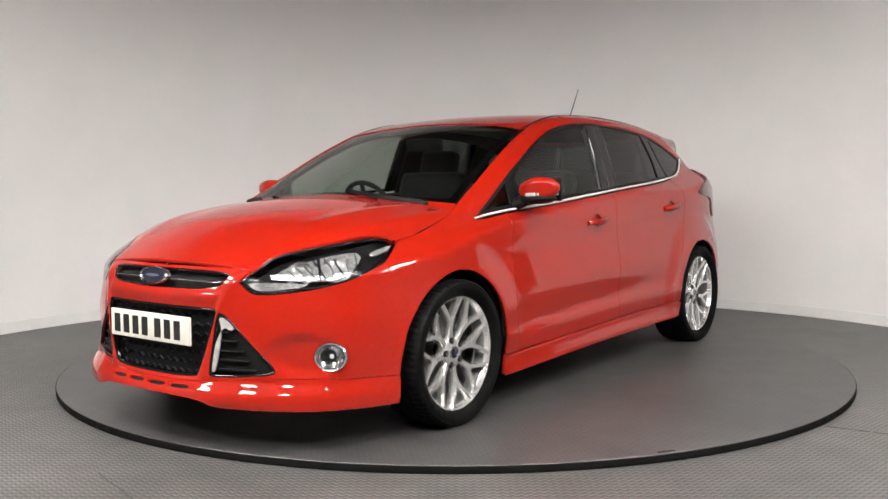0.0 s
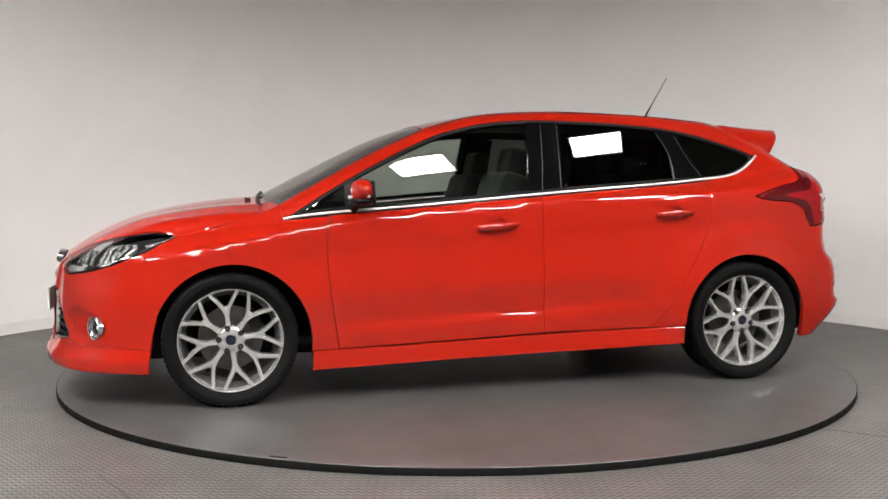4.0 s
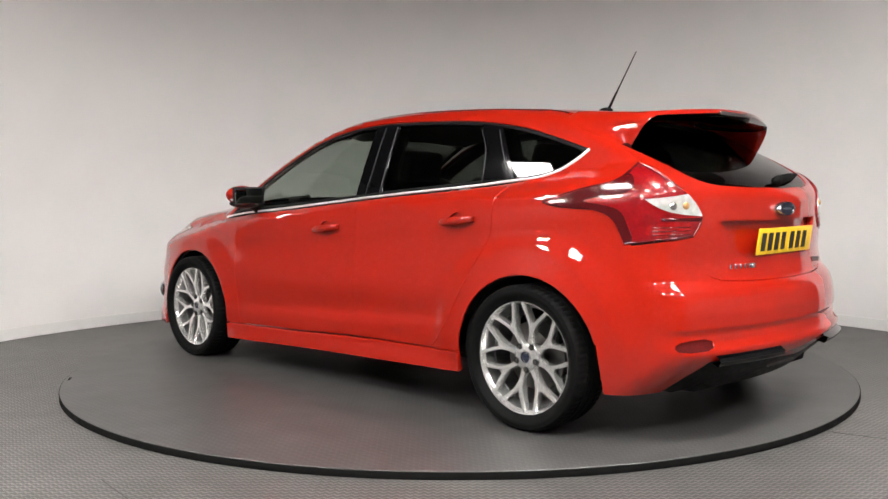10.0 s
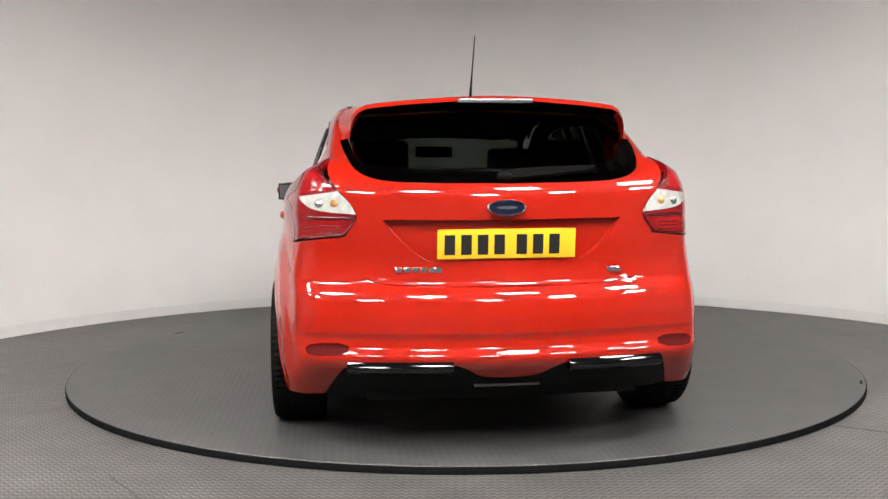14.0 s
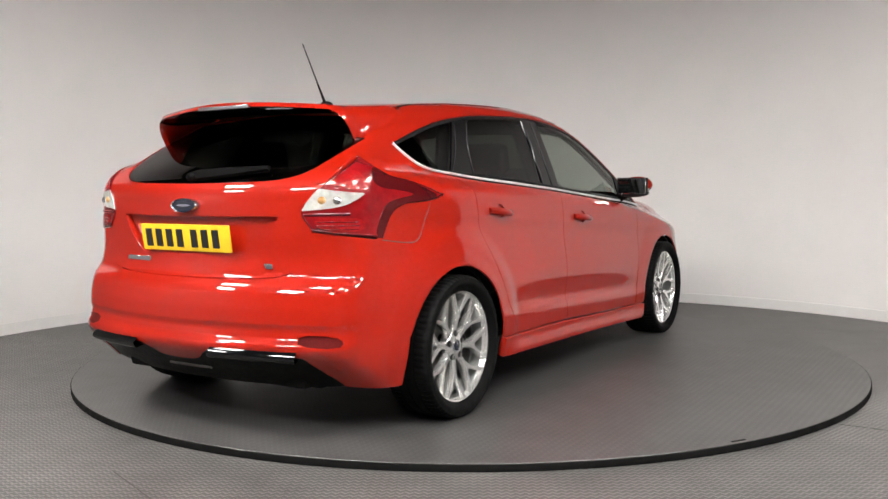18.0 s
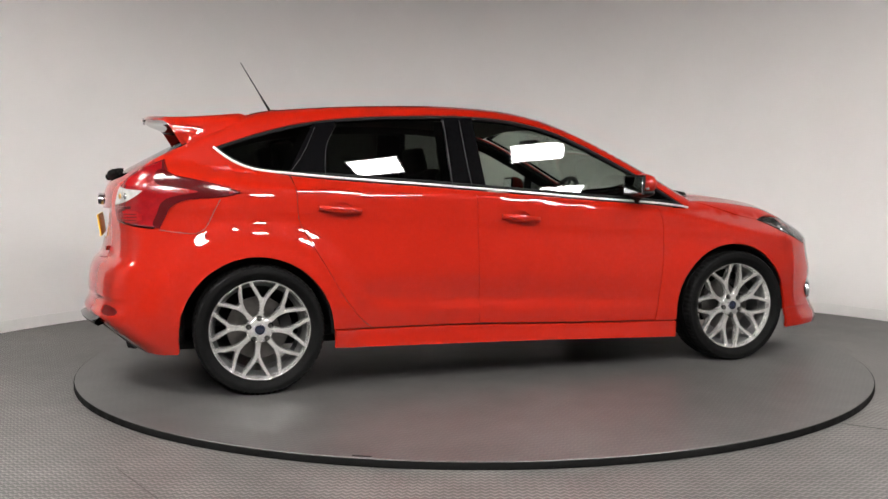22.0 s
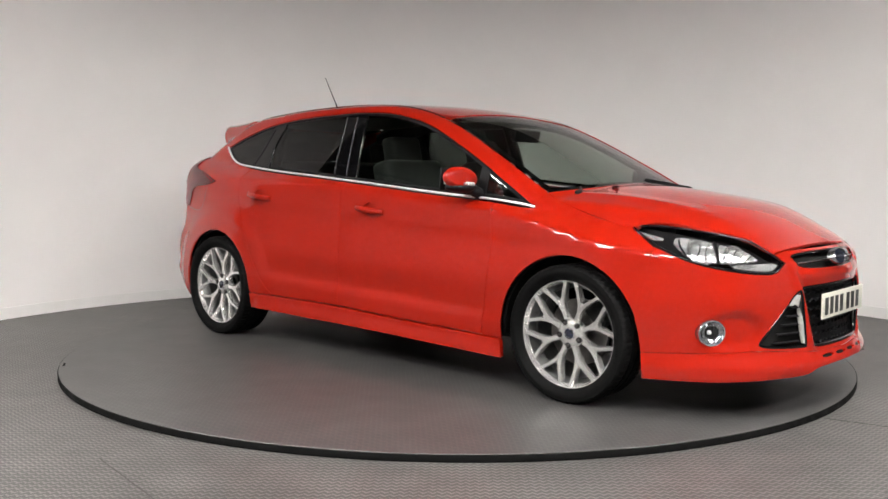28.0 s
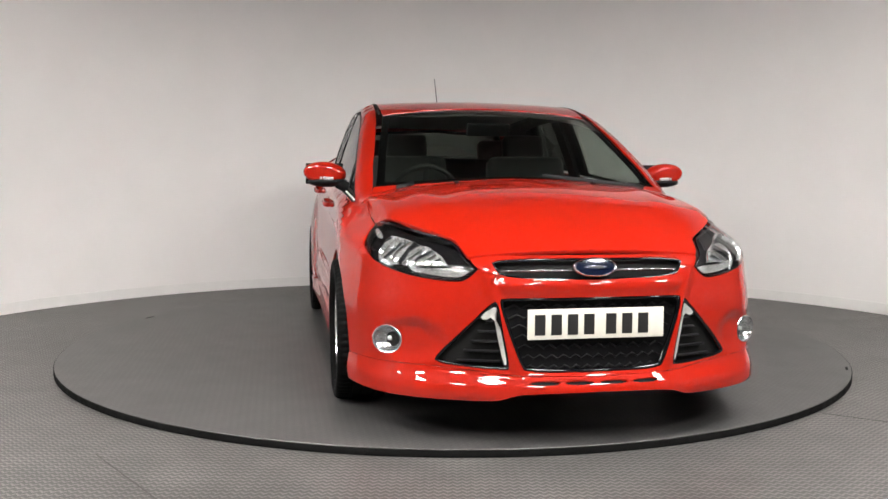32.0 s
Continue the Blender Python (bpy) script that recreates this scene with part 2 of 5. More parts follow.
def body(p):
    """Below nought inside the car's outer skin, above it outside."""
    x, y, z = p[:, 0], np.abs(p[:, 1]), p[:, 2]
    f = cabin_body(p)
    low = ease((.64 - z) / .16)
    f = smax(f, (x - nose(z) + nose_plan(y) * (.87 - .07 * low)) * .85, .09)
    # lip flaring out at the foot of the nose, and the dished hollows of the fog lamps
    f = f - .025 * ease((.285 - z) / .075) * (1 - .6 * ease((.182 - z) / .04)) * ease((x - 1.60) / .10)
    d = np.hypot((y - .660 + .1 * (z - .37)) / 1.45, z - .372)
    f = f + .016 * ease((.092 - d) / .045) * ease((x - 1.7) / .1)
    # crests that run down from the headlamps beside the mouth, and the bar across it
    crest = np.exp(-((y - .285 - .30 * (z - .27)) / .022) ** 2) * ease((z - .24) / .06) * ease((.70 - z) / .06)
    bar = np.exp(-((z - .590) / .024) ** 2) * ease((.40 - y) / .06)
    f = f - .011 * np.maximum(crest, bar) * ease((x - 1.9) / .1)
    slant = np.clip((z - .95) / .15, 0, 1)
    return smax(f, (tail(z) + (.27 - .07 * slant) * y * y - x) * (.95 - .35 * slant), .07)


# ---- building helpers ----
def mesh_object(name, verts, faces, mat, parent=None, normals=None, label="", smooth=True):
    me = bpy.data.meshes.new(name)
    me.from_pydata([tuple(v) for v in verts], [], [tuple(int(i) for i in f) for f in faces])
    me.update()
    me.polygons.foreach_set("use_smooth", [smooth] * len(me.polygons))
    if normals is not None:
        me.normals_split_custom_set_from_vertices([tuple(v) for v in normals])
    me.materials.append(mat)
    ob = new(name, me)
    ob.parent = parent
    return tagged(ob, label)


def part(name, bm, mat, parent, label="", sharp=40):
    bmesh.ops.recalc_face_normals(bm, faces=bm.faces)
    me = bpy.data.meshes.new(name)
    bm.to_mesh(me)
    bm.free()
    me.polygons.foreach_set("use_smooth", [True] * len(me.polygons))
    me.set_sharp_from_angle(angle=radians(sharp))
    me.materials.append(mat)
    ob = new(name, me)
    ob.parent = parent
    return tagged(ob, label)


def add_box(bm, centre, size, turn=(0, 0, 0), bevel=.01, segments=2):
    m = pose(*centre, *turn) @ Matrix.Diagonal((*size, 1))
    got = bmesh.ops.create_cube(bm, size=1, matrix=m)
    if bevel:
        edges = list({e for v in got["verts"] for e in v.link_edges})
        bmesh.ops.bevel(bm, geom=edges, offset=bevel, segments=segments, profile=.6, affect="EDGES")
    return bm


def box(centre, size, turn=(0, 0, 0), bevel=.01, segments=2):
    return add_box(bmesh.new(), centre, size, turn, bevel, segments)


def add_rod(bm, a, b, r0, r1=None, sides=12):
    a, b = Vector(a), Vector(b)
    m = Matrix.Translation((a + b) / 2) @ (b - a).to_track_quat("Z", "Y").to_matrix().to_4x4()
    bmesh.ops.create_cone(bm, cap_ends=True, segments=sides, radius1=r0, radius2=r0 if r1 is None else r1, depth=(b - a).length, matrix=m)
    return bm


def rod(a, b, r0, r1=None, sides=12):
    return add_rod(bmesh.new(), a, b, r0, r1, sides)


def lathe(profile, axis="y", steps=64, closed=True):
    """A bmesh turned from (radius, along) pairs about an axis."""
    bm = bmesh.new()
    rings = []
    for i in range(steps):
        a = 2 * math.pi * i / steps
        c, s = math.cos(a), math.sin(a)
        rings.append([bm.verts.new((r * c, h, r * s) if axis == "y" else (h, r * c, r * s) if axis == "x" else (r * c, r * s, h)) for r, h in profile])
    n = len(profile)
    for i in range(steps):
        a, b = rings[i], rings[(i + 1) % steps]
        for j in range(n if closed else n - 1):
            bm.faces.new((a[j], a[(j + 1) % n], b[(j + 1) % n], b[j]))
    return bm


def ball(centre, size, u=24, v=14):
    bm = bmesh.new()
    bmesh.ops.create_uvsphere(bm, u_segments=u, v_segments=v, radius=1, matrix=pose(*centre) @ Matrix.Diagonal((*size, 1)))
    return bm


def mirrored(bm):
    bmesh.ops.scale(bm, vec=(1, -1, 1), verts=bm.verts)
    return bm


# ---- the car's skin: views through which a panel's outline is cast on it ----
def slope(p, f, e=.0015):
    g = np.stack([f(p + e * np.eye(3)[i]) - f(p - e * np.eye(3)[i]) for i in range(3)], 1)
    return g / np.maximum(np.linalg.norm(g, axis=1, keepdims=True), 1e-9)


class View:
    def __init__(self, start, way, reach, skin=body):
        self.start, self.way, self.reach, self.skin = start, way, reach, skin

    def cast(self, uv):
        o, d = self.start(uv), self.way(uv)
        lo, hi = np.zeros(len(uv)), np.full(len(uv), self.reach)
        for _ in range(38):
            mid = (lo + hi) / 2
            inside = self.skin(o + d * mid[:, None]) < 0
            lo, hi = np.where(inside, mid, lo), np.where(inside, hi, mid)
        p = o + d * lo[:, None]
        return p, slope(p, self.skin)


def fill(uv, x=None, y=None, z=None):
    n = len(uv)
    return np.stack([np.full(n, v, float) if isinstance(v, (int, float)) else v for v in (x, y, z)], 1)


LEFT = View(lambda q: fill(q, q[:, 0], 0, q[:, 1]), lambda q: fill(q, 0, 1, 0), 1.2)
RIGHT = View(lambda q: fill(q, q[:, 0], 0, q[:, 1]), lambda q: fill(q, 0, -1, 0), 1.2)
REAR = View(lambda q: fill(q, -.6, q[:, 0], q[:, 1]), lambda q: fill(q, -1, 0, 0), 2.0)
ABOVE = View(lambda q: fill(q, q[:, 0], q[:, 1], .45), lambda q: fill(q, 0, 0, 1), 1.3)
CF, CR = 1.15, -1.0
ROUND_NOSE = View(lambda q: fill(q, CF, 0, q[:, 1]), lambda q: fill(q, np.cos(q[:, 0]), np.sin(q[:, 0]), 0), 1.6)
ROUND_TAIL = View(lambda q: fill(q, CR, 0, q[:, 1]), lambda q: fill(q, -np.cos(q[:, 0]), np.sin(q[:, 0]), 0), 1.8)
OVER = View(lambda q: fill(q, q[:, 0], 0, .95), lambda q: fill(q, 0, np.sin(q[:, 1]), np.cos(q[:, 1])), 1.2, cabin_body)
OVER_TAIL = View(OVER.start, OVER.way, 1.2)


def at_nose(points):
    return [(math.atan2(y, x - CF), z) for x, y, z in points]


def at_tail(points):
    return [(math.atan2(y, CR - x), z) for x, y, z in points]


def nose_side_of(points):
    """The same from points of the left side view, cast on the skin first."""
    p, _ = LEFT.cast(np.array(points, float))
    return at_nose(p)


def tail_side_of(points):
    p, _ = LEFT.cast(np.array(points, float))
    return at_tail(p)


def steps(a, b, n):
    return [(a[0] + (b[0] - a[0]) * i / n, a[1] + (b[1] - a[1]) * i / n) for i in range(n + 1)]


def rounded(points, times=2, closed=True):
    """Corner cutting. A point given twice stays a sharp corner."""
    pts = [Vector(q) for q in points]
    for _ in range(times):
        out = []
        n = len(pts)
        for i in range(n if closed else n - 1):
            a, b = pts[i], pts[(i + 1) % n]
            if not closed and i == 0:
                out.append(a)
            out += [a * .75 + b * .25, a * .25 + b * .75] if (a - b).length > 1e-9 else [a, b]
            if not closed and i == n - 2:
                out.append(b)
        pts = out
    keep = [pts[0]]
    for q in pts[1:]:
        if (q - keep[-1]).length > 1e-6:
            keep.append(q)
    if closed and (keep[0] - keep[-1]).length < 1e-6:
        keep.pop()
    return np.array([tuple(q) for q in keep])


def dense(loop, step, closed=True):
    out = []
    n = len(loop)
    for i in range(n if closed else n - 1):
        a, b = loop[i], loop[(i + 1) % n]
        k = max(1, int(math.ceil(np.linalg.norm(b - a) / step)))
        out += [a + (b - a) * j / k for j in range(k)]
    if not closed:
        out.append(loop[-1])
    return np.array(out)


def area(loop):
    x, y = loop[:, 0], loop[:, 1]
    return .5 * np.sum(x * np.roll(y, -1) - np.roll(x, -1) * y)


def shifted(loop, by, closed=True):
    """The loop moved to its left-hand side by so much (inwards where it runs anticlockwise)."""
    if closed:
        t = np.roll(loop, -1, 0) - np.roll(loop, 1, 0)
    else:
        t = np.gradient(loop, axis=0)
    t = t / np.maximum(np.linalg.norm(t, axis=1, keepdims=True), 1e-9)
    return loop + by * np.stack([-t[:, 1], t[:, 0]], 1)


def within(loop, q):
    x, y = q[:, 0], q[:, 1]
    hit = np.zeros(len(q), bool)
    a, b = loop, np.roll(loop, -1, 0)
    for (x0, y0), (x1, y1) in zip(a, b):
        if y0 == y1:
            continue
        hit ^= ((y0 > y) != (y1 > y)) & (x < (x1 - x0) * (y - y0) / (y1 - y0) + x0)
    return hit


def sheet(name, view, outline, mat, parent, holes=(), lift=0.0, thick=.010, gap=.0025, step=.026, back=True, label="", inner=None):
    """One panel: an outline in a view, cast on the skin, with thickness, turned edges and holes."""
    loops = []
    for i, ring in enumerate((outline, *holes)):
        ring = np.array(ring, float)
        if (area(ring) > 0) == (i > 0):
            ring = ring[::-1]
        ring = dense(ring, step)
        loops.append(shifted(ring, gap) if gap else ring)
    outer = loops[0]
    lo, hi = outer.min(0), outer.max(0)
    gx, gy = np.meshgrid(np.arange(lo[0], hi[0], step), np.arange(lo[1], hi[1], step * .87))
    gx[1::2] += step / 2
    grid = np.stack([gx.ravel(), gy.ravel()], 1)
    keep = within(outer, grid)
    for h in loops[1:]:
        keep &= ~within(h, grid)
    edge = np.concatenate(loops)
    grid = grid[keep]
    if len(grid):
        far = np.array([np.min(np.sum((edge - g) ** 2, 1)) for g in grid])
        grid = grid[far > (.5 * step) ** 2]
    pts = np.concatenate([edge, grid]) if len(grid) else edge
    links, base = [], 0
    for ring in loops:
        n = len(ring)
        links += [(base + i, base + (i + 1) % n) for i in range(n)]
        base += n
    vs, _, tris, _, _, _ = delaunay_2d_cdt([Vector(q) for q in pts], links, [], 0, 1e-7)
    uv = np.array([tuple(v) for v in vs])
    tris = np.array([t for t in tris if len(t) == 3])
    mid = uv[tris].mean(1)
    ok = within(outer, mid)
    for h in loops[1:]:
        ok &= ~within(h, mid)
    tris = tris[ok]
    p, n = view.cast(uv)
    front = p + n * lift
    a, b, c = (front[tris[:, i]] for i in range(3))
    flat = np.cross(b - a, c - a)
    if np.sum(flat * n[tris[:, 0]]) < 0:
        tris = tris[:, ::-1]
    # the rim of the triangles, for the turned edge
    count = {}
    for t in tris:
        for i in range(3):
            e = (t[i], t[(i + 1) % 3])
            count[tuple(sorted(e))] = None if tuple(sorted(e)) in count else e
    rim = [e for e in count.values() if e]
    verts, norms, faces = list(front), list(n), [tuple(t) for t in tris]
    k = len(front)
    rear = front - n * thick
    if back:
        verts += list(rear)
        norms += list(-n)
        faces += [(t[2] + k, t[1] + k, t[0] + k) for t in tris]
    for i, j in rim:
        out = np.cross(front[j] - front[i], n[i] + n[j])
        out = out / max(np.linalg.norm(out), 1e-9)
        s = len(verts)
        verts += [front[i], front[j], rear[j], rear[i]]
        norms += [(out + n[i]) / 1.42, (out + n[j]) / 1.42, out, out]
        faces.append((s + 1, s, s + 3, s + 2))
    ob = mesh_object(name, verts, faces, mat, parent, norms, label)
    if inner:
        ob.data.materials.append(inner)
        which = np.zeros(len(ob.data.polygons), np.int32)
        which[len(tris):2 * len(tris)] = 1
        ob.data.polygons.foreach_set("material_index", which)
    return ob


def band(name, view, path, a, b, mat, parent, lift=.003, thick=.006, closed=True, step=.02, label=""):
    """A strip along a path on the skin, from a to b metres to its left, with a rounded back."""
    path = dense(np.array(path, float), step, closed)
    if closed and area(path) < 0:
        path = path[::-1]
    verts, faces, norms = [], [], []
    rows = []
    m = 5
    for k in range(m):
        f = k / (m - 1)
        p, n = view.cast(shifted(path, a + (b - a) * f, closed))
        rise = lift + thick * (math.sin(math.pi * f) ** .6 if 0 < f < 1 else -.5)
        rows.append((p + n * rise, n))
    n = len(path)
    for p, _ in rows:
        verts += list(p)
    for k in range(m - 1):
        for i in range(n if closed else n - 1):
            j = (i + 1) % n
            faces.append((k * n + i, k * n + j, (k + 1) * n + j, (k + 1) * n + i))
    v = np.array(verts)
    q = faces[len(faces) // 2]
    if np.dot(np.cross(v[q[1]] - v[q[0]], v[q[2]] - v[q[0]]), rows[m // 2][1][0]) < 0:
        faces = [f[::-1] for f in faces]
    return mesh_object(name, verts, faces, mat, parent, None, label)


def mirror_path(points):
    return [(-u, v) for u, v in points]


def closed_half(points):
    """A symmetric outline from its left half, listed from the middle to the middle."""
    return points + [(-u, v) for u, v in reversed(points)]


# ---- the bay: wall, floor, ceiling ----
def build_bay():
    cx, cy, r = .06, -.60, 3.63
    turns = [radians(a) for a in range(13, 168, 2)]

    def strip(name, z0, z1, inner, outer, mat, label):
        """A curved band of wall, round in plan and upright, with its true normals on every face."""
        verts, faces, ways = [], [], []
        for a in turns:
            for q in (r - inner, r + outer):
                for z in (z0, z1):
                    verts.append((cx + q * math.cos(a), cy + q * math.sin(a), z))
        for i in range(len(turns) - 1):
            a, b = 4 * i, 4 * i + 4
            faces += [(a, a + 1, b + 1, b), (a + 2, b + 2, b + 3, a + 3), (a + 1, a + 3, b + 3, b + 1), (a, b, b + 2, a + 2)]
            ways += ["in", "out", (0, 0, 1), (0, 0, -1)]
        k = len(verts)
        faces += [(0, 2, 3, 1), (k - 4, k - 3, k - 1, k - 2)]
        ways += [(math.sin(turns[0]), -math.cos(turns[0]), 0), (-math.sin(turns[-1]), math.cos(turns[-1]), 0)]
        ob = mesh_object(name, verts, faces, mat)
        norms = []
        for f, way in zip(faces, ways):
            for v in f:
                c = Vector((verts[v][0] - cx, verts[v][1] - cy, 0)).normalized()
                norms.append(tuple(-c if way == "in" else c if way == "out" else Vector(way)))
        ob.data.normals_split_custom_set(norms)
        return tagged(ob, label, "wall" if "wall" in name else "skirting", kind="structure")
    strip("wall_curved", -.03, CEILING, 0, .12, WALL, "smooth white painted curved studio wall round the turntable")
    strip("baseboard", -.03, .052, .011, -.001, SKIRT, "low white painted skirting along the curved wall")
    for name, x0, x1, y0, y1 in (("wall_back", -6.2, 6.2, -10.12, -10.0), ("wall_far", -6.2, 6.2, 4.4, 4.52), ("wall_left", -6.32, -6.2, -10.0, 4.4), ("wall_right", 6.2, 6.32, -10.0, 4.4)):
        ob = part(name, box(((x0 + x1) / 2, (y0 + y1) / 2, CEILING / 2 - .015), (x1 - x0, y1 - y0, CEILING + .03), bevel=0), HALL, None)
        tagged(ob, "plain pale grey wall that closes the hall round the bay", "wall", kind="structure")
    floor = mesh_object("floor", [(-6, -10.1, -.032), (6, -10.1, -.032), (6, 4.5, -.032), (-6, 4.5, -.032)], [(0, 1, 2, 3)], FLOOR, smooth=False)
    tagged(floor, "grey embossed tread-pattern sheet floor, lightly scuffed", "floor", kind="structure")
    ceil = mesh_object("ceiling", [(-6, -10.1, CEILING), (6, -10.1, CEILING), (6, 4.5, CEILING), (-6, 4.5, CEILING), (-6, -10.1, CEILING + .1), (6, -10.1, CEILING + .1), (6, 4.5, CEILING + .1), (-6, 4.5, CEILING + .1)],
                       [(3, 2, 1, 0), (4, 5, 6, 7), (0, 1, 5, 4), (2, 3, 7, 6)], CEIL, smooth=False)
    tagged(ceil, "plain grey painted ceiling above the studio bay", "ceiling", kind="structure")
    # seams where the flooring sheets meet
    for a, b in (((1.60, -1.55), (2.3, -1.98)), ((-1.30, -2.20), (-.85, -2.75))):
        d = (Vector(b) - Vector(a)).normalized()
        w = Vector((-d.y, d.x)) * .0018
        v = [Vector(a) - w, Vector(b) - w, Vector(b) + w, Vector(a) + w]
        tagged(mesh_object("floor_seam", [(q.x, q.y, -.0305) for q in v] + [(q.x, q.y, -.034) for q in v], [(0, 1, 2, 3), (0, 4, 5, 1), (1, 5, 6, 2), (2, 6, 7, 3), (3, 7, 4, 0)], SEAM, smooth=False),
               "dark joint between two grey floor sheets", "floor seam", kind="structure")


def build_lights():
    first = None
    for x, y in PANEL_SPOTS:
        if first is None:
            first = new("ceiling_light")
            tagged(first, "square flat white ceiling light panel, switched on", "ceiling light", "ceiling lights before the turntable")
            bm = bmesh.new()
            for dx, dy, sx, sy in ((0, .31, .64, .02), (0, -.31, .64, .02), (.31, 0, .02, .6), (-.31, 0, .02, .6)):
                add_box(bm, (dx, dy, -.012), (sx, sy, .03), bevel=.002, segments=1)
            part("frame", bm, FRAME, first)
            part("diffuser", box((0, 0, -.008), (.598, .598, .012), bevel=0), PANEL, first)
            first.matrix_basis = pose(x, y, CEILING - .005, 0, 0, PANEL_TURN)
        else:
            copy_thing(first, pose(x, y, CEILING - .005, 0, 0, PANEL_TURN))


# a slanting grid of panels over the floor before the turntable
PANEL_TURN = 38.5
PANEL_SPOTS = [(-.42 + 1.55 * i - 1.50 * j, -4.68 + 1.18 * i + 1.25 * j) for i, j in ((0, 0), (1, 0), (2, 0), (0, 1), (0, 2), (-1, 0), (0, -1), (1, -1), (-1, 1), (2, -1), (-1, 2))]


# ---- the turntable ----
def build_turntable():
    table = new("turntable")
    tagged(table, "round grey tread-plate turntable with a dark edge, car on it", "turntable")
    r = 2.213
    prof = [(.0005, -.004), (.0005, 0), (r - .003, 0), (r - .001, -.002), (r - .02, -.005)]
    part("deck", lathe(prof, "z", 180, closed=False), DECK, table, "grey embossed round deck")
    part("rim", lathe([(r - .012, -.004), (r + .001, -.002), (r + .003, -.005), (r + .003, -.031), (r - .03, -.031)], "z", 180), EDGE, table, "dark rubber edge band")
    for a in (-122.0, 60.0):
        q = pose(0, 0, 0, 0, 0, a) @ Vector((2.19, 0, 0))
        bm = box((q.x, q.y, .0005), (.012, .075, .003), (0, 0, a), .001, 1)
        part("lifting_slot", bm, SHADE, table, "small dark slot near the edge")
    return table


# ---- the car ----
R_WHEEL, HUB_Z, TRACK = .311, .309, .795
ARCH_F, ARCH_R, ARCH_Z, ARCH_RAD = 1.312, -1.335, .298, .362


def arch(xc, a0, a1, n=18, rad=ARCH_RAD):
    """Points round a wheel opening, angles from straight ahead, in the side view."""
    return [(xc + rad * math.cos(radians(a0 + (a1 - a0) * i / n)), ARCH_Z + rad * math.sin(radians(a0 + (a1 - a0) * i / n))) for i in range(n + 1)]


def belt_pts(x0, x1, n=14, drop=0.0):
    xs = np.linspace(x0, x1, n)
    return [(float(x), float(belt(x)) - drop) for x in xs]


# upper edge of the side windows, front to rear
WINDOW_TOP = [(1.068, .862), (.972, .925), (.866, .990), (.732, 1.071), (.594, 1.144), (.453, 1.215), (.307, 1.279), (.187, 1.314), (.034, 1.346), (-.151, 1.361), (-.304, 1.365), (-.608, 1.356),
              (-.757, 1.348), (-.904, 1.336), (-1.049, 1.316), (-1.188, 1.287), (-1.323, 1.248), (-1.434, 1.212), (-1.508, 1.184)]
WINDOW_REAR = [(-1.508, 1.184), (-1.470, 1.150), (-1.404, 1.107), (-1.340, 1.082), (-1.27, 1.068), (-1.165, 1.055)]
DOOR_FRONT = [(.853, .884), (.868, .80), (.875, .742), (.872, .66), (.869, .603), (.845, .406), (.820, .249)]
DOOR_REAR = [(-1.150, 1.048), (-1.133, .973), (-1.134, .90), (-1.128, .822), (-1.068, .712), (-.987, .574), (-.945, .50)]
SEAM_B = -.207
LAMP_F = [(1.548, .735, .800), (1.548, .735, .800), (1.683, .698, .803), (1.79, .646, .790), (1.875, .575, .772), (1.962, .494, .748), (2.0, .479, .730), (2.041, .472, .704), (2.076, .455, .680),
          (2.109, .428, .648), (2.109, .428, .648), (2.105, .445, .630), (2.098, .467, .611), (2.085, .499, .600), (2.0, .639, .613), (1.911, .730, .637), (1.836, .777, .661), (1.776, .795, .688), (1.718, .794, .717), (1.635, .775, .755)]
# tail lamp: upper edge from its forward tip, inner edge beside the tailgate, outer edge back to the tip
LAMP_R_UP = [(-1.395, .835, .966), (-1.448, .835, .985), (-1.533, .815, 1.012), (-1.609, .795, 1.031), (-1.687, .780, 1.043), (-1.721, .752, 1.064), (-1.732, .705, 1.094)]
LAMP_R_IN = [(-1.738, .652, 1.125), (-1.738, .652, 1.125), (-1.790, .668, 1.094), (-1.880, .660, 1.048), (-1.935, .626, 1.003), (-1.958, .583, .957), (-1.972, .552, .910), (-1.972, .558, .882), (-1.966, .606, .829), (-1.966, .606, .829)]
LAMP_R_OUT = [(-1.949, .675, .821), (-1.889, .780, .812), (-1.802, .832, .798), (-1.802, .832, .798), (-1.788, .830, .822), (-1.762, .833, .875), (-1.742, .835, .910), (-1.715, .835, .926), (-1.65, .838, .935), (-1.515, .850, .941), (-1.445, .850, .950)]
LAMP_R = LAMP_R_UP[:1] + LAMP_R_UP + LAMP_R_IN + LAMP_R_OUT
ditch = spline([(1.09, .70), (.7, .645), (.28, .585), (-.5, .575), (-1.0, .565), (-1.5, .535)])


def roof_edge(x0, x1, n=22):
    xs = np.linspace(x0, x1, n)
    p, _ = ABOVE.cast(np.stack([xs, ditch(xs)], 1))
    return [(float(a), float(c)) for a, c in zip(p[:, 0], p[:, 2])]


SEAM_F = steps((1.655, .41), (1.705, .712), 6)
SEAM_R = steps((-1.690, .40), (-1.795, .795), 6)


def sharp(*pts):
    return [q for p in pts for q in (p, p)]


bonnet_side = spline([(1.085, .700), (1.20, .735), (1.40, .750), (1.56, .744)])


def bonnet_edge():
    xs = np.linspace(1.56, 1.088, 10)
    p, _ = ABOVE.cast(np.stack([xs, bonnet_side(xs)], 1))
    return [(float(a), float(c)) for a, c in zip(p[:, 0], p[:, 2])]


BONNET_EDGE = bonnet_edge()


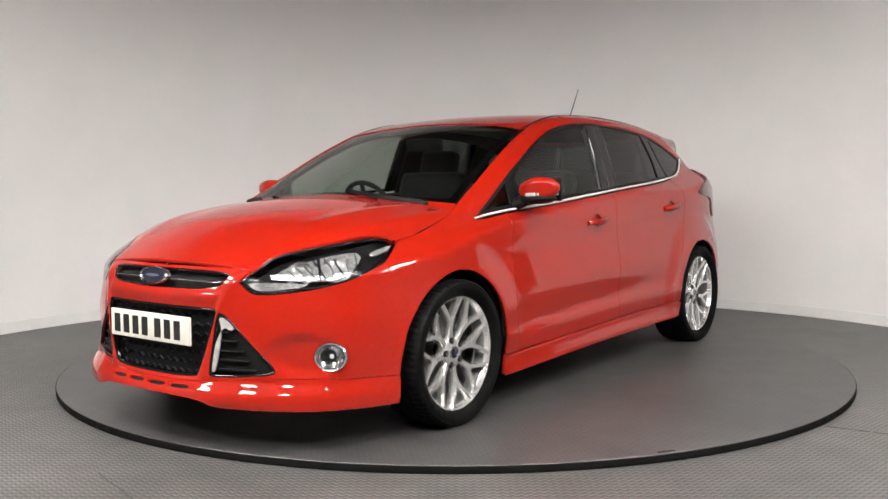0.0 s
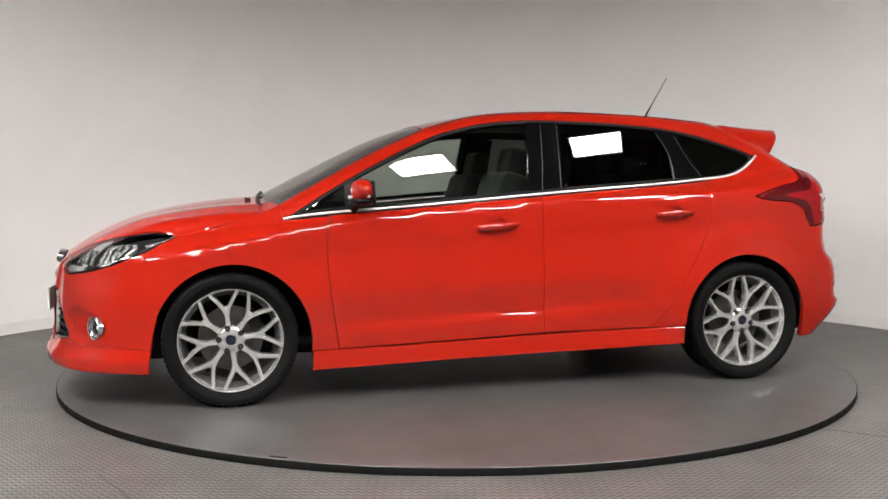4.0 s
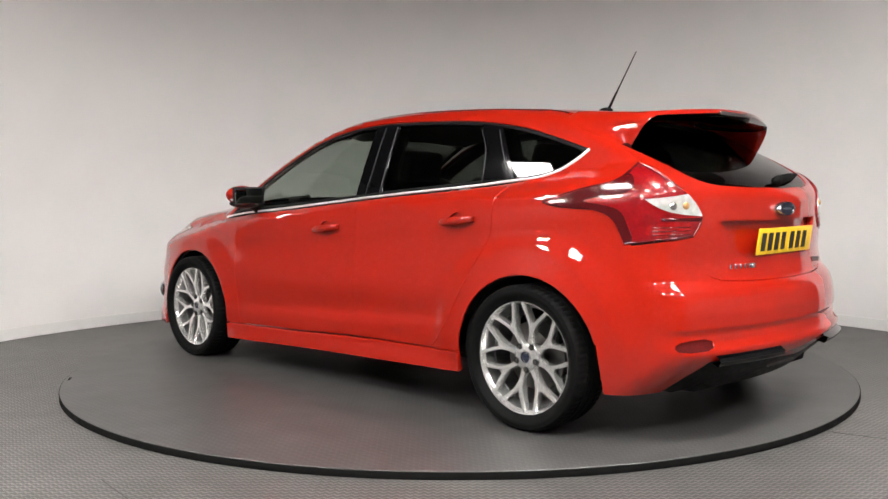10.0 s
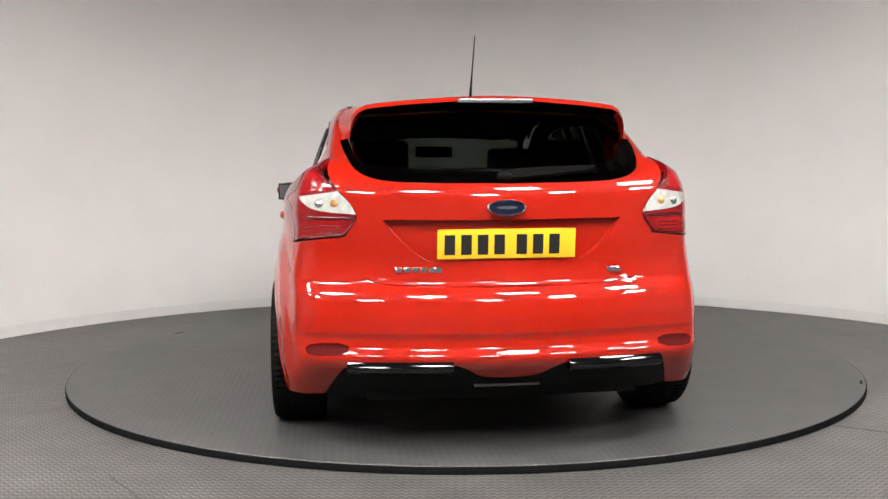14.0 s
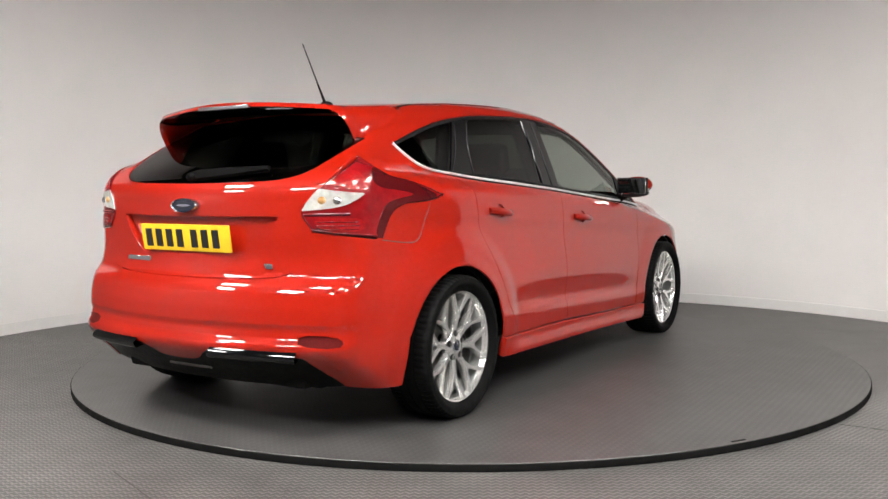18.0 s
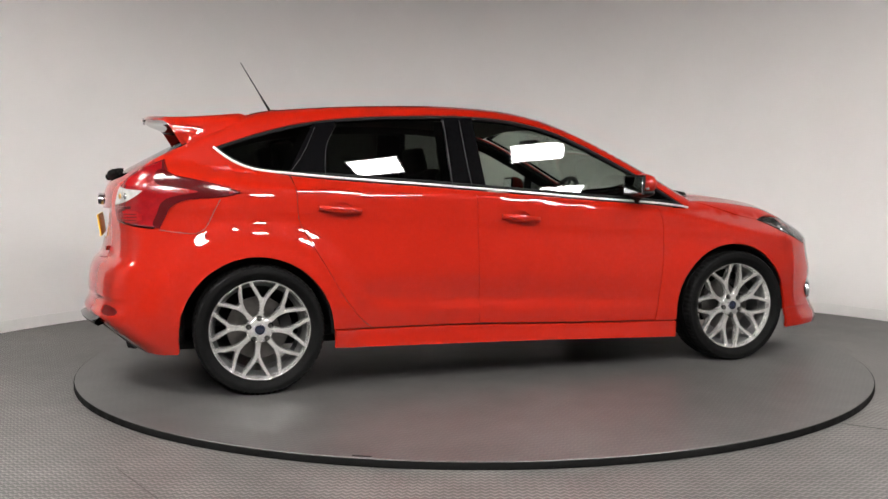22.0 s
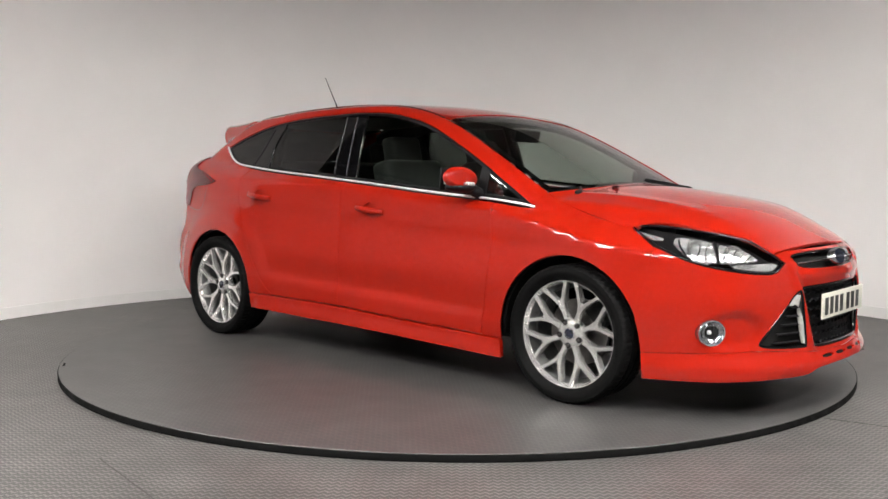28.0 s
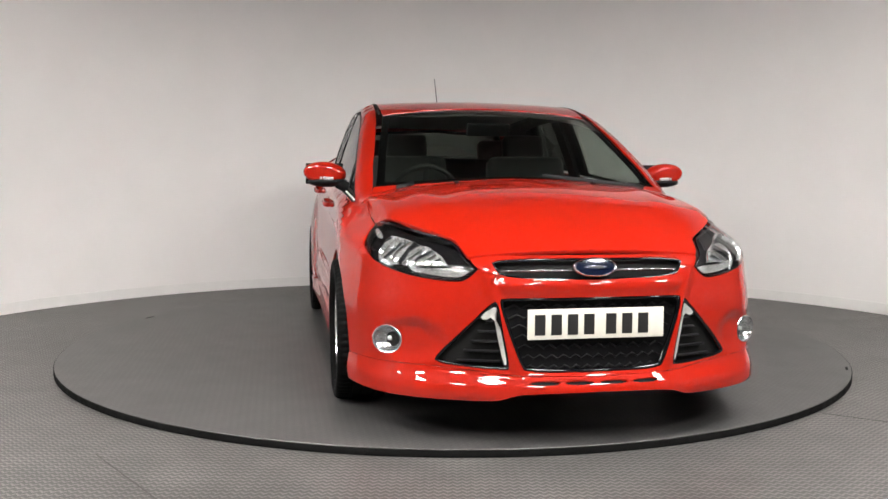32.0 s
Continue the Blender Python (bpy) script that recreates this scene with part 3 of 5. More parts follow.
def build_side(car, s):
    view = LEFT if s > 0 else RIGHT
    nose_side = lambda pts: [(s * u, v) for u, v in at_nose(pts)]
    tail_side = lambda pts: [(s * u, v) for u, v in at_tail(pts)]

    # front wing
    wing = BONNET_EDGE[:1] * 2 + BONNET_EDGE[1:-1] + sharp(BONNET_EDGE[-1], (1.070, .860)) + belt_pts(1.0, .862, 4, .010) + sharp((.856, .880)) + [(x + .0008, z) for x, z in DOOR_FRONT[1:-1]]
    wing += sharp((.823, .247), (.952, .246)) + arch(ARCH_F, 188, 18, 20) + sharp(SEAM_F[0]) + SEAM_F[1:-1] + sharp(SEAM_F[-1]) + [(1.64, .750)]
    sheet("front_wing", view, rounded(wing), RED, car, gap=.0016, inner=SHADE)
    # doors
    door = sharp((.853, .880)) + belt_pts(.80, SEAM_B + .05, 10, .008) + sharp((SEAM_B, float(belt(SEAM_B)) - .008), (SEAM_B, .287)) + [(.2, .268), (.6, .256)] + sharp((.820, .249)) + list(reversed(DOOR_FRONT[1:-1]))
    dish = lambda x0, z0: np.array([(x0 + .050 * math.cos(a), z0 + .004 + .032 * math.sin(a)) for a in np.linspace(0, 2 * math.pi, 24, endpoint=False)])
    front = sheet("front_door", view, rounded(door), RED, car, holes=[dish(.030, .824)], gap=.0013, inner=SOFT, label="red painted front door")
    door = sharp((SEAM_B - .001, float(belt(SEAM_B)) - .008)) + belt_pts(SEAM_B - .06, -1.08, 10, .008) + sharp((-1.148, float(belt(-1.148)) - .006)) + DOOR_REAR[1:-1]
    door += sharp((-.947, .50)) + [(-.920, .455), (-.88, .40), (-.83, .335)] + sharp((-.775, .2945)) + [(-.5, .291)] + sharp((SEAM_B - .001, .287))
    rear = sheet("rear_door", view, rounded(door), RED, car, holes=[dish(-.925, .880)], gap=.0013, inner=SOFT, label="red painted rear door")
    # upper frame, pillars and rear quarter in one pressing
    frame_ = sharp((1.072, .861)) + WINDOW_TOP[1:-1] + sharp(WINDOW_TOP[-1]) + WINDOW_REAR[1:-1] + sharp((-1.155, 1.046)) + [(x - .0008, z) for x, z in DOOR_REAR[1:-1]]
    frame_ += [(-.9458, .50), (-.9208, .455), (-.8808, .40), (-.8308, .335)] + sharp((-.7758, .294), (-.972, .298)) + arch(ARCH_R, 3, 163, 22) + sharp(SEAM_R[0]) + SEAM_R[1:-1] + sharp(SEAM_R[-1]) + [(x, z) for x, y, z in LAMP_R_OUT[4:]]
    frame_ += sharp((-1.395, .966)) + [(x, z) for x, y, z in LAMP_R_UP[1:]] + sharp((-1.742, 1.133)) + [(-1.69, 1.163)] + sharp((-1.622, 1.203)) + [(-1.54, 1.236), (-1.44, 1.274), (-1.375, 1.312)]
    edge = roof_edge(-1.335, 1.08)
    frame_ += edge + sharp(BONNET_EDGE[-1])
    sheet("side_frame", view, rounded(frame_, 1), RED, car, gap=.0012, inner=SOFT, label="red body side with roof rail and rear quarter")
    # filler flap's joint, on one side only
    if s < 0:
        joint = [(-1.772, .792), (-1.66, .776), (-1.600, .774), (-1.560, .800), (-1.528, .870), (-1.494, .934)]
        band("filler_flap_joint", view, rounded(joint, 2, False), -.0018, .0018, SEAM, car, .0004, .0008, False)
    # sill skirt
    sill = sharp((.946, .242)) + [(.6, .250), (.2, .262), (-.3, .284)] + sharp((-.775, .290), (-.966, .296), (-.968, .206)) + [(-.5, .192), (0, .182), (.5, .166)] + sharp((.950, .152))
    sheet("sill_skirt", view, rounded(sill), RED, car, lift=.012, thick=.03, label="red painted side skirt")
    # windows
    low = lambda x: (x, float(belt(x)) + .012)
    inner = [(x, z - .013) for x, z in WINDOW_TOP]

    def top_between(x0, x1):
        pts = [q for q in inner if x1 < q[0] < x0]
        zs = np.interp([x0, x1], [q[0] for q in reversed(inner)], [q[1] for q in reversed(inner)])
        return [(x0, float(zs[0]))] * 2 + pts + [(x1, float(zs[1]))] * 2
    pane = top_between(.735, -.182) + sharp(low(-.148)) + [low(x) for x in (0, .2, .4, .6)] + sharp(low(.735))
    sheet("window_glass", view, rounded(pane), CLEAR, front, lift=-.006, thick=.004, gap=0, back=False, label="clear front door glass")
    pane = top_between(-.338, -.908) + [(-.950, 1.225), (-.966, 1.185), (-.975, 1.11)] + sharp(low(-.978)) + [low(x) for x in (-.8, -.6, -.45)] + sharp(low(-.328))
    sheet("window_glass", view, rounded(pane), TINT, rear, lift=-.006, thick=.004, gap=0, back=False, label="dark privacy glass of the rear door")
    pane = top_between(-1.016, -1.46)[:-2] + sharp((-1.470, 1.176)) + [(-1.44, 1.146), (-1.38, 1.108), (-1.30, 1.087)] + sharp((-1.150, 1.071))
    sheet("quarter_glass", view, rounded(pane), TINT, car, lift=-.006, thick=.004, gap=0, back=False, label="dark privacy quarter glass")
    pane = sharp((1.015, .893)) + [q for q in inner if .78 < q[0] < 1.0] + sharp((.775, 1.032), low(.775)) + [low(.9)]
    sheet("corner_glass", view, rounded(pane), TINT, car, lift=-.006, thick=.004, gap=0, back=False)
    # gloss black pillars and seals between the panes
    pillar = top_between(-.178, -.342) + sharp(low(-.332), low(-.144))
    sheet("pillar_cover", view, rounded(pillar, 1), BLACK, car, lift=-.002, thick=.02, gap=0, label="gloss black centre pillar")
    pillar = top_between(-.904, -1.022) + sharp(low(-1.155), low(-.974)) + [(-.971, 1.11), (-.962, 1.185), (-.946, 1.225)]
    sheet("window_divider", view, rounded(pillar, 1), BLACK, car, lift=-.002, thick=.02, gap=0)
    pillar = sharp((.780, 1.032), (.728, 1.058)) + sharp(low(.728), low(.780))
    sheet("mirror_sail", view, rounded(pillar, 1), TRIM, car, lift=-.001, thick=.02, gap=0)
    for line in ([(-1.012, 1.290), (-1.079, 1.151), (-1.150, 1.062)], [(-.905, 1.300), (-.950, 1.225), (-.966, 1.185), (-.975, 1.11), (-.978, 1.052)], [(-.338, 1.338), (-.333, 1.20), (-.326, 1.006)], [(-.250, 1.338), (-.238, 1.14), (-.220, .990)]):
        band("pillar_trim", view, rounded(line, 1, False), -.0013, .0013, EDGE_TRIM, car, .0005, .0022, False)
    seal = [q for q in WINDOW_TOP] + WINDOW_REAR[1:] + [low(x) for x in (-1.0, -.8, -.6, -.4, -.2, 0, .2, .4, .6, .8, .95)]
    band("window_seal", view, rounded(seal, 1), .0, .016, TRIM, car, -.004, .003)
    trim = [(1.072, .862)] + belt_pts(1.02, -1.14, 24, -.002) + [(-1.27, 1.066), (-1.34, 1.080), (-1.404, 1.105), (-1.470, 1.148), (-1.510, 1.184)]
    band("chrome_strip", view, rounded(trim, 1, False), -.008, .004, CHROME, car, .004, .005, False, label="bright chrome strip under the side windows")
    # door handles in their dished recess
    for door_, x0, z0 in ((front, .030, .824), (rear, -.925, .880)):
        p, n = view.cast(np.array([(x0, z0)]))
        y0 = abs(p[0, 1])
        tilt = math.degrees(math.atan2(n[0, 2], abs(n[0, 1])))
        bm = bmesh.new()
        rows_ = []
        for i in range(13):
            f = i / 12
            x = x0 + .105 - .21 * f
            w = .013 + .004 * math.sin(math.pi * f)
            q, _ = view.cast(np.array([(x, z0 + .020 * (f - .5))]))
            yy = abs(q[0, 1]) + .004 + .026 * math.sin(math.pi * f) ** .5
            rows_.append([bm.verts.new((x, s * (yy + .010 * math.cos(a)), z0 + .020 * (f - .5) + w * math.sin(a))) for a in np.linspace(0, 2 * math.pi, 10, endpoint=False)])
        for a, b in zip(rows_, rows_[1:]):
            for i in range(10):
                bm.faces.new((a[i], a[(i + 1) % 10], b[(i + 1) % 10], b[i]))
        bm.faces.new(rows_[0])
        bm.faces.new(rows_[-1])
        part("door_handle", bm, RED, door_, "body-coloured pull handle")
        sheet("handle_recess", view, dish(x0, z0), RED, door_, lift=-.012, thick=.003, gap=-.004, step=.012, label="dished hollow behind the handle")
    # headlamp
    ring = rounded(nose_side(LAMP_F))
    lamp = sheet("headlamp", ROUND_NOSE, ring, LENS, car, lift=.001, thick=.004, gap=.002, step=.018, back=False, label="headlamp with clear cover and dark bezel")
    sheet("bezel", ROUND_NOSE, ring, TRIM, lamp, lift=-.050, thick=.01, gap=-.004, step=.02)
    band("lamp_edge", ROUND_NOSE, ring, .001, .007, BLACK, lamp, -.004, .004)
    chrome_zone = rounded(nose_side([(1.727, .717, .767), (1.813, .668, .764), (1.91, .610, .741), (1.995, .544, .713), (2.046, .532, .674), (2.046, .532, .674), (1.982, .652, .657), (1.941, .700, .653), (1.872, .752, .669), (1.82, .756, .704)]), 1)
    sheet("reflector_tray", ROUND_NOSE, chrome_zone, FACET, lamp, lift=-.022, thick=.02, gap=0, step=.016, label="bright faceted reflector")
    # two reflector bowls with their bulbs, parted by a dark web
    for at, wide in (((1.968, .608, .688), .056), ((1.858, .702, .708), .062)):
        p, n = ROUND_NOSE.cast(np.array(nose_side([at])))
        way = Vector(n[0]).lerp(Vector((.92, s * .30, .10)), .35).normalized()
        m = Matrix.Translation(Vector(p[0]) - Vector(n[0]) * .020) @ way.to_track_quat("X", "Z").to_matrix().to_4x4()
        bm = lathe([(.004, -.034), (wide * .45, -.028), (wide * .8, -.012), (wide, .002), (wide * .8, -.018)], "x", 13, False)
        bmesh.ops.transform(bm, matrix=m, verts=bm.verts)
        part("reflector_bowl", bm, FACET, lamp, "bright faceted lamp bowl", sharp=12)
        bm = lathe([(.001, -.004), (.008, -.006), (.010, -.014), (.010, -.032), (.001, -.032)], "x", 16, False)
        bmesh.ops.transform(bm, matrix=m, verts=bm.verts)
        part("bulb_cap", bm, SATIN, lamp)
    web = nose_side([(1.905, .640, .745), (1.925, .672, .700), (1.945, .695, .655)])
    band("reflector_web", ROUND_NOSE, rounded(web, 1, False), -.006, .006, TRIM, lamp, -.018, .012, False, step=.03)
    # added dark bands that colour in the broken reflections of a faceted reflector
    upper = np.array([(1.745, .715, .760), (1.85, .645, .752), (1.950, .577, .725), (2.026, .538, .685)])
    lower = np.array([(1.800, .756, .690), (1.872, .742, .668), (1.955, .675, .654), (2.020, .580, .662)])
    for k in range(9):
        f = 3 * (k + .5) / 9
        n0 = min(int(f), 2)
        a, b = (row[n0] + (row[n0 + 1] - row[n0]) * (f - n0) for row in (upper, lower))
        bend = np.array((.012 * (k % 3 - 1), 0, .006))
        path = nose_side([tuple(a), tuple((a + b) / 2 + bend), tuple(a * .15 + b * .85 - bend)])
        band("reflector_dark_band", ROUND_NOSE, rounded(path, 2, False), -.0022, .0022, STEEL if k % 2 else TRIM, lamp, -.018, .006, False, step=.03)
    ring2 = rounded(nose_side([(2.098, .450, .648), (2.042, .558, .650), (1.975, .665, .641), (2.011, .621, .626), (2.079, .508, .614), (2.094, .474, .624)]), 1)
    sheet("indicator", ROUND_NOSE, ring2, FACET, lamp, lift=-.014, thick=.02, gap=0, step=.012)
    ring3 = rounded(nose_side([(1.712, .735, .764), (1.570, .742, .789), (1.600, .756, .775), (1.700, .748, .752)]), 1)
    sheet("side_reflector", ROUND_NOSE, ring3, FACET, lamp, lift=-.018, thick=.01, gap=0, step=.014)
    # tail lamp
    ring = rounded(tail_side(LAMP_R))
    lamp = sheet("tail_lamp", ROUND_TAIL, ring, RED_LENS, car, lift=.006, thick=.03, gap=.002, step=.018, label="wraparound red tail lamp with clear window")
    band("lamp_edge", ROUND_TAIL, ring, .001, .009, DARK_LENS, lamp, .005, .002)
    clear = rounded(tail_side([(-1.942, .623, .994), (-1.942, .623, .994), (-1.915, .710, .983), (-1.859, .781, .975), (-1.859, .781, .975), (-1.889, .765, .951), (-1.915, .727, .929), (-1.94, .667, .916), (-1.977, .562, .908), (-1.977, .562, .908), (-1.964, .582, .951)]))
    sheet("reversing_window", ROUND_TAIL, clear, WHITE_LENS, lamp, lift=.009, thick=.004, gap=0, step=.015, label="clear reversing and indicator window")
    for y, z in ((.640, .950), (.715, .948)):
        p, n = ROUND_TAIL.cast(np.array(tail_side([(-1.95, y, z)])))
        q = p[0] + n[0] * .004
        part("bulb", ball(q, (.013, .020, .017), 12, 8), AMBER if y < .65 else SATIN, lamp)
    dark = rounded(tail_side([(-1.43, .840, .962), (-1.53, .822, 1.000), (-1.609, .800, 1.022), (-1.687, .785, 1.034), (-1.721, .760, 1.054), (-1.735, .712, 1.082), (-1.775, .740, 1.030), (-1.775, .790, .995), (-1.66, .815, .985), (-1.58, .835, .968), (-1.70, .838, .955), (-1.78, .822, .935), (-1.808, .815, .87), (-1.835, .812, .812), (-1.808, .832, .804), (-1.79, .832, .83), (-1.75, .836, .905), (-1.65, .838, .938), (-1.515, .850, .944)]))
    sheet("smoked_edge", ROUND_TAIL, dark, DARK_LENS, lamp, lift=.0075, thick=.003, gap=0, step=.02)
    block = rounded(tail_side([(-1.874, .790, .880), (-1.93, .70, .882), (-1.966, .608, .880), (-1.962, .630, .836), (-1.873, .790, .824)]), 1)
    sheet("brake_block", ROUND_TAIL, block, BRIGHT_LENS, lamp, lift=.0078, thick=.003, gap=0, step=.015, label="bright red ribbed brake lens")
    upper = rounded(tail_side([(-1.80, .745, 1.020), (-1.80, .685, 1.072), (-1.87, .665, 1.035), (-1.925, .66, 1.006), (-1.89, .72, .995), (-1.845, .78, .975)]), 1)
    sheet("brake_block", ROUND_TAIL, upper, BRIGHT_LENS, lamp, lift=.0078, thick=.003, gap=0, step=.015)
    for z in (.866, .852, .838):
        line = tail_side([(-1.885, .77, z), (-1.93, .70, z), (-1.962, .625, z)])
        band("lens_rib", ROUND_TAIL, rounded(line, 1, False), -.0020, .0020, DARK_LENS, lamp, .0082, .0012, False)
    line = tail_side([(-1.90, .74, .897), (-1.94, .665, .895), (-1.975, .572, .894)])
    band("lens_bar", ROUND_TAIL, rounded(line, 1, False), -.007, .007, DARK_LENS, lamp, .007, .003, False)
    # fog lamp in a round hollow
    p, n = ROUND_NOSE.cast(np.array(nose_side([(1.908, .711, .368)])))
    c, d = p[0], n[0]
    d = np.array(Vector((.86, s * .51, 0)).normalized())
    turn = Vector(d).to_track_quat("X", "Z").to_matrix().to_4x4()
    fog = lathe([(.003, .006), (.030, .003), (.045, -.004), (.048, -.010), (.044, -.012), (.003, -.010)], "x", 28, False)
    seat_ = Matrix.Translation(c + d * .008) @ turn @ Matrix.Diagonal((1, 1.22, 1.06, 1))
    bmesh.ops.transform(fog, matrix=seat_, verts=fog.verts)
    lamp = part("fog_lamp", fog, LENS, car, "round fog lamp in a chrome ring")
    for name, prof, mat in (("lamp_ring", [(.044, -.012), (.046, .004), (.050, .006), (.053, .002), (.053, -.014)], SATIN), ("reflector", [(.003, -.030), (.016, -.028), (.030, -.019), (.040, -.008), (.045, .000), (.046, -.012), (.024, -.032), (.003, -.036)], FOG_BOWL)):
        bm = lathe(prof, "x", 28, name == "lamp_ring")
        bmesh.ops.transform(bm, matrix=seat_, verts=bm.verts)
        part(name, bm, mat, lamp)
    part("bulb", ball(c - d * .012, (.009, .009, .009), 12, 8), CHROME, lamp)
    # three-cornered side vent with its light strip and slats
    vent = VENT if s > 0 else mirror_path(VENT)
    grille = sheet("side_vent", ROUND_NOSE, rounded(vent), SHADE, car, lift=-.028, thick=.008, gap=-.012, step=.02, label="black three-cornered air vent with slats")
    band("vent_frame", ROUND_NOSE, rounded(vent), -.001, .011, BLACK, grille, -.004, .004)
    for i in range(5):
        z = .312 + .036 * i
        f = (z - .29) / .24
        u0, u1 = .500 - .165 * f, .330 + .030 * f
        slat = [(s * (u1 + (u0 - u1) * k / 6), z) for k in range(7)]
        band("slat", ROUND_NOSE, slat, -.005, .005, TRIM, grille, -.016, .012, False)
    strip = rounded([(s * u, v) for u, v in at_nose([(2.146, .358, .522), (2.113, .412, .478), (2.124, .400, .462), (2.143, .372, .478), (2.160, .340, .40), (2.170, .325, .305), (2.168, .338, .300), (2.152, .362, .42), (2.146, .368, .47)])], 1)
    sheet("daytime_light", ROUND_NOSE, strip, WHITE_LENS, grille, lift=-.004, thick=.012, gap=0, step=.012, label="slim clear daytime light strip")
    # door mirror
    bm = ball((.715, s * .905, .988), (.062, .108, .058), 28, 18)
    for v in bm.verts:
        v.co.x = min(v.co.x, .765 - .35 * max(abs(v.co.y) - .93, 0)) if v.co.x > .715 else max(v.co.x, .662)
        k = (abs(v.co.y) - .80) / .20
        v.co.z += .012 * k
    shell = part("door_mirror", bm, RED, car, "red mirror housing with black foot and clear indicator")
    bm = ball((.712, s * .893, .952), (.060, .100, .028), 24, 12)
    part("mirror_base", bm, TRIM, shell, "black lower mirror shell")
    part("mirror_foot", add_rod(rod((.725, s * .845, .945), (.742, s * .775, .915), .026, .030, 14), (.742, s * .775, .915), (.750, s * .752, .900), .030, .034, 14), TRIM, shell)
    part("mirror_glass", box((.6585, s * .905, .992), (.004, .172, .090), (0, 4, s * -4), .002, 1), MIRROR, shell, "mirror glass")
    rim_ = box((.664, s * .905, .992), (.012, .190, .106), (0, 4, s * -4), .005, 2)
    part("glass_rim", rim_, TRIM, shell)
    bm = bmesh.new()
    for i in range(8):
        f = i / 7
        y = .875 + .115 * f
        add_box(bm, (.770 - .075 * f ** 2.2, s * y, .968 + .006 * f), (.014, .019, .016), (0, 0, s * -40 * f * f), .003, 1)
    part("indicator", bm, WHITE_LENS, shell, "clear indicator strip")
    # inner door cards and pillar linings
    card = sharp((1.0, .855)) + belt_pts(.9, -1.25, 12, -.004) + sharp((-1.35, 1.06), (-1.30, .70), (-.95, .70), (-.80, .26), (.85, .24))
    sheet("door_card", view, rounded(card, 1), SOFT, car, lift=-.055, thick=.015, gap=0, step=.06, label="black inner door lining")
    rail = [(x, z - .012) for x, z in WINDOW_TOP[1:-1]] + [(x, z - .004) for x, z in roof_edge(-1.42, 1.0)]
    sheet("pillar_lining", view, rounded(rail, 1), TRIM, car, lift=-.022, thick=.012, gap=0, step=.04)
    mid = top_between(-.225, -.375) + sharp(low(-.36), low(-.20))
    sheet("pillar_lining", view, rounded(mid, 1), TRIM, car, lift=-.045, thick=.02, gap=0, step=.04)
    back_ = top_between(-.95, -1.07) + sharp(low(-1.20), low(-.95))
    sheet("pillar_lining", view, rounded(back_, 1), TRIM, car, lift=-.045, thick=.02, gap=0, step=.04)
    # wheel-arch liners
    for xc in (ARCH_F, ARCH_R):
        verts, faces = [], []
        n = 26
        for i in range(n + 1):
            a = radians(-5 + 190 * i / n)
            for y, r in ((.845, .360), (.845, .374), (.50, .374), (.50, .05)):
                verts.append((xc + r * math.cos(a), s * y, ARCH_Z + r * math.sin(a)))
        for i in range(n):
            for k in range(3):
                q = (4 * i + k, 4 * i + k + 1, 4 * i + k + 5, 4 * i + k + 4)
                faces.append(q if s > 0 else q[::-1])
        mesh_object("arch_liner", verts, faces, SHADE, car)


VENT = at_nose([(2.150, .352, .536), (2.135, .375, .532), (2.09, .470, .425), (2.040, .560, .325), (2.045, .560, .300), (2.10, .45, .288), (2.165, .325, .280), (2.172, .312, .290), (2.160, .335, .42)])
GRILLE_LOW = at_nose([(2.160, .335, .548), (2.150, .355, .540), (2.165, .320, .42), (2.180, .275, .295), (2.185, .255, .274)])
GRILLE_TOP = at_nose([(2.110, .382, .688), (2.128, .366, .650), (2.140, .335, .616)])


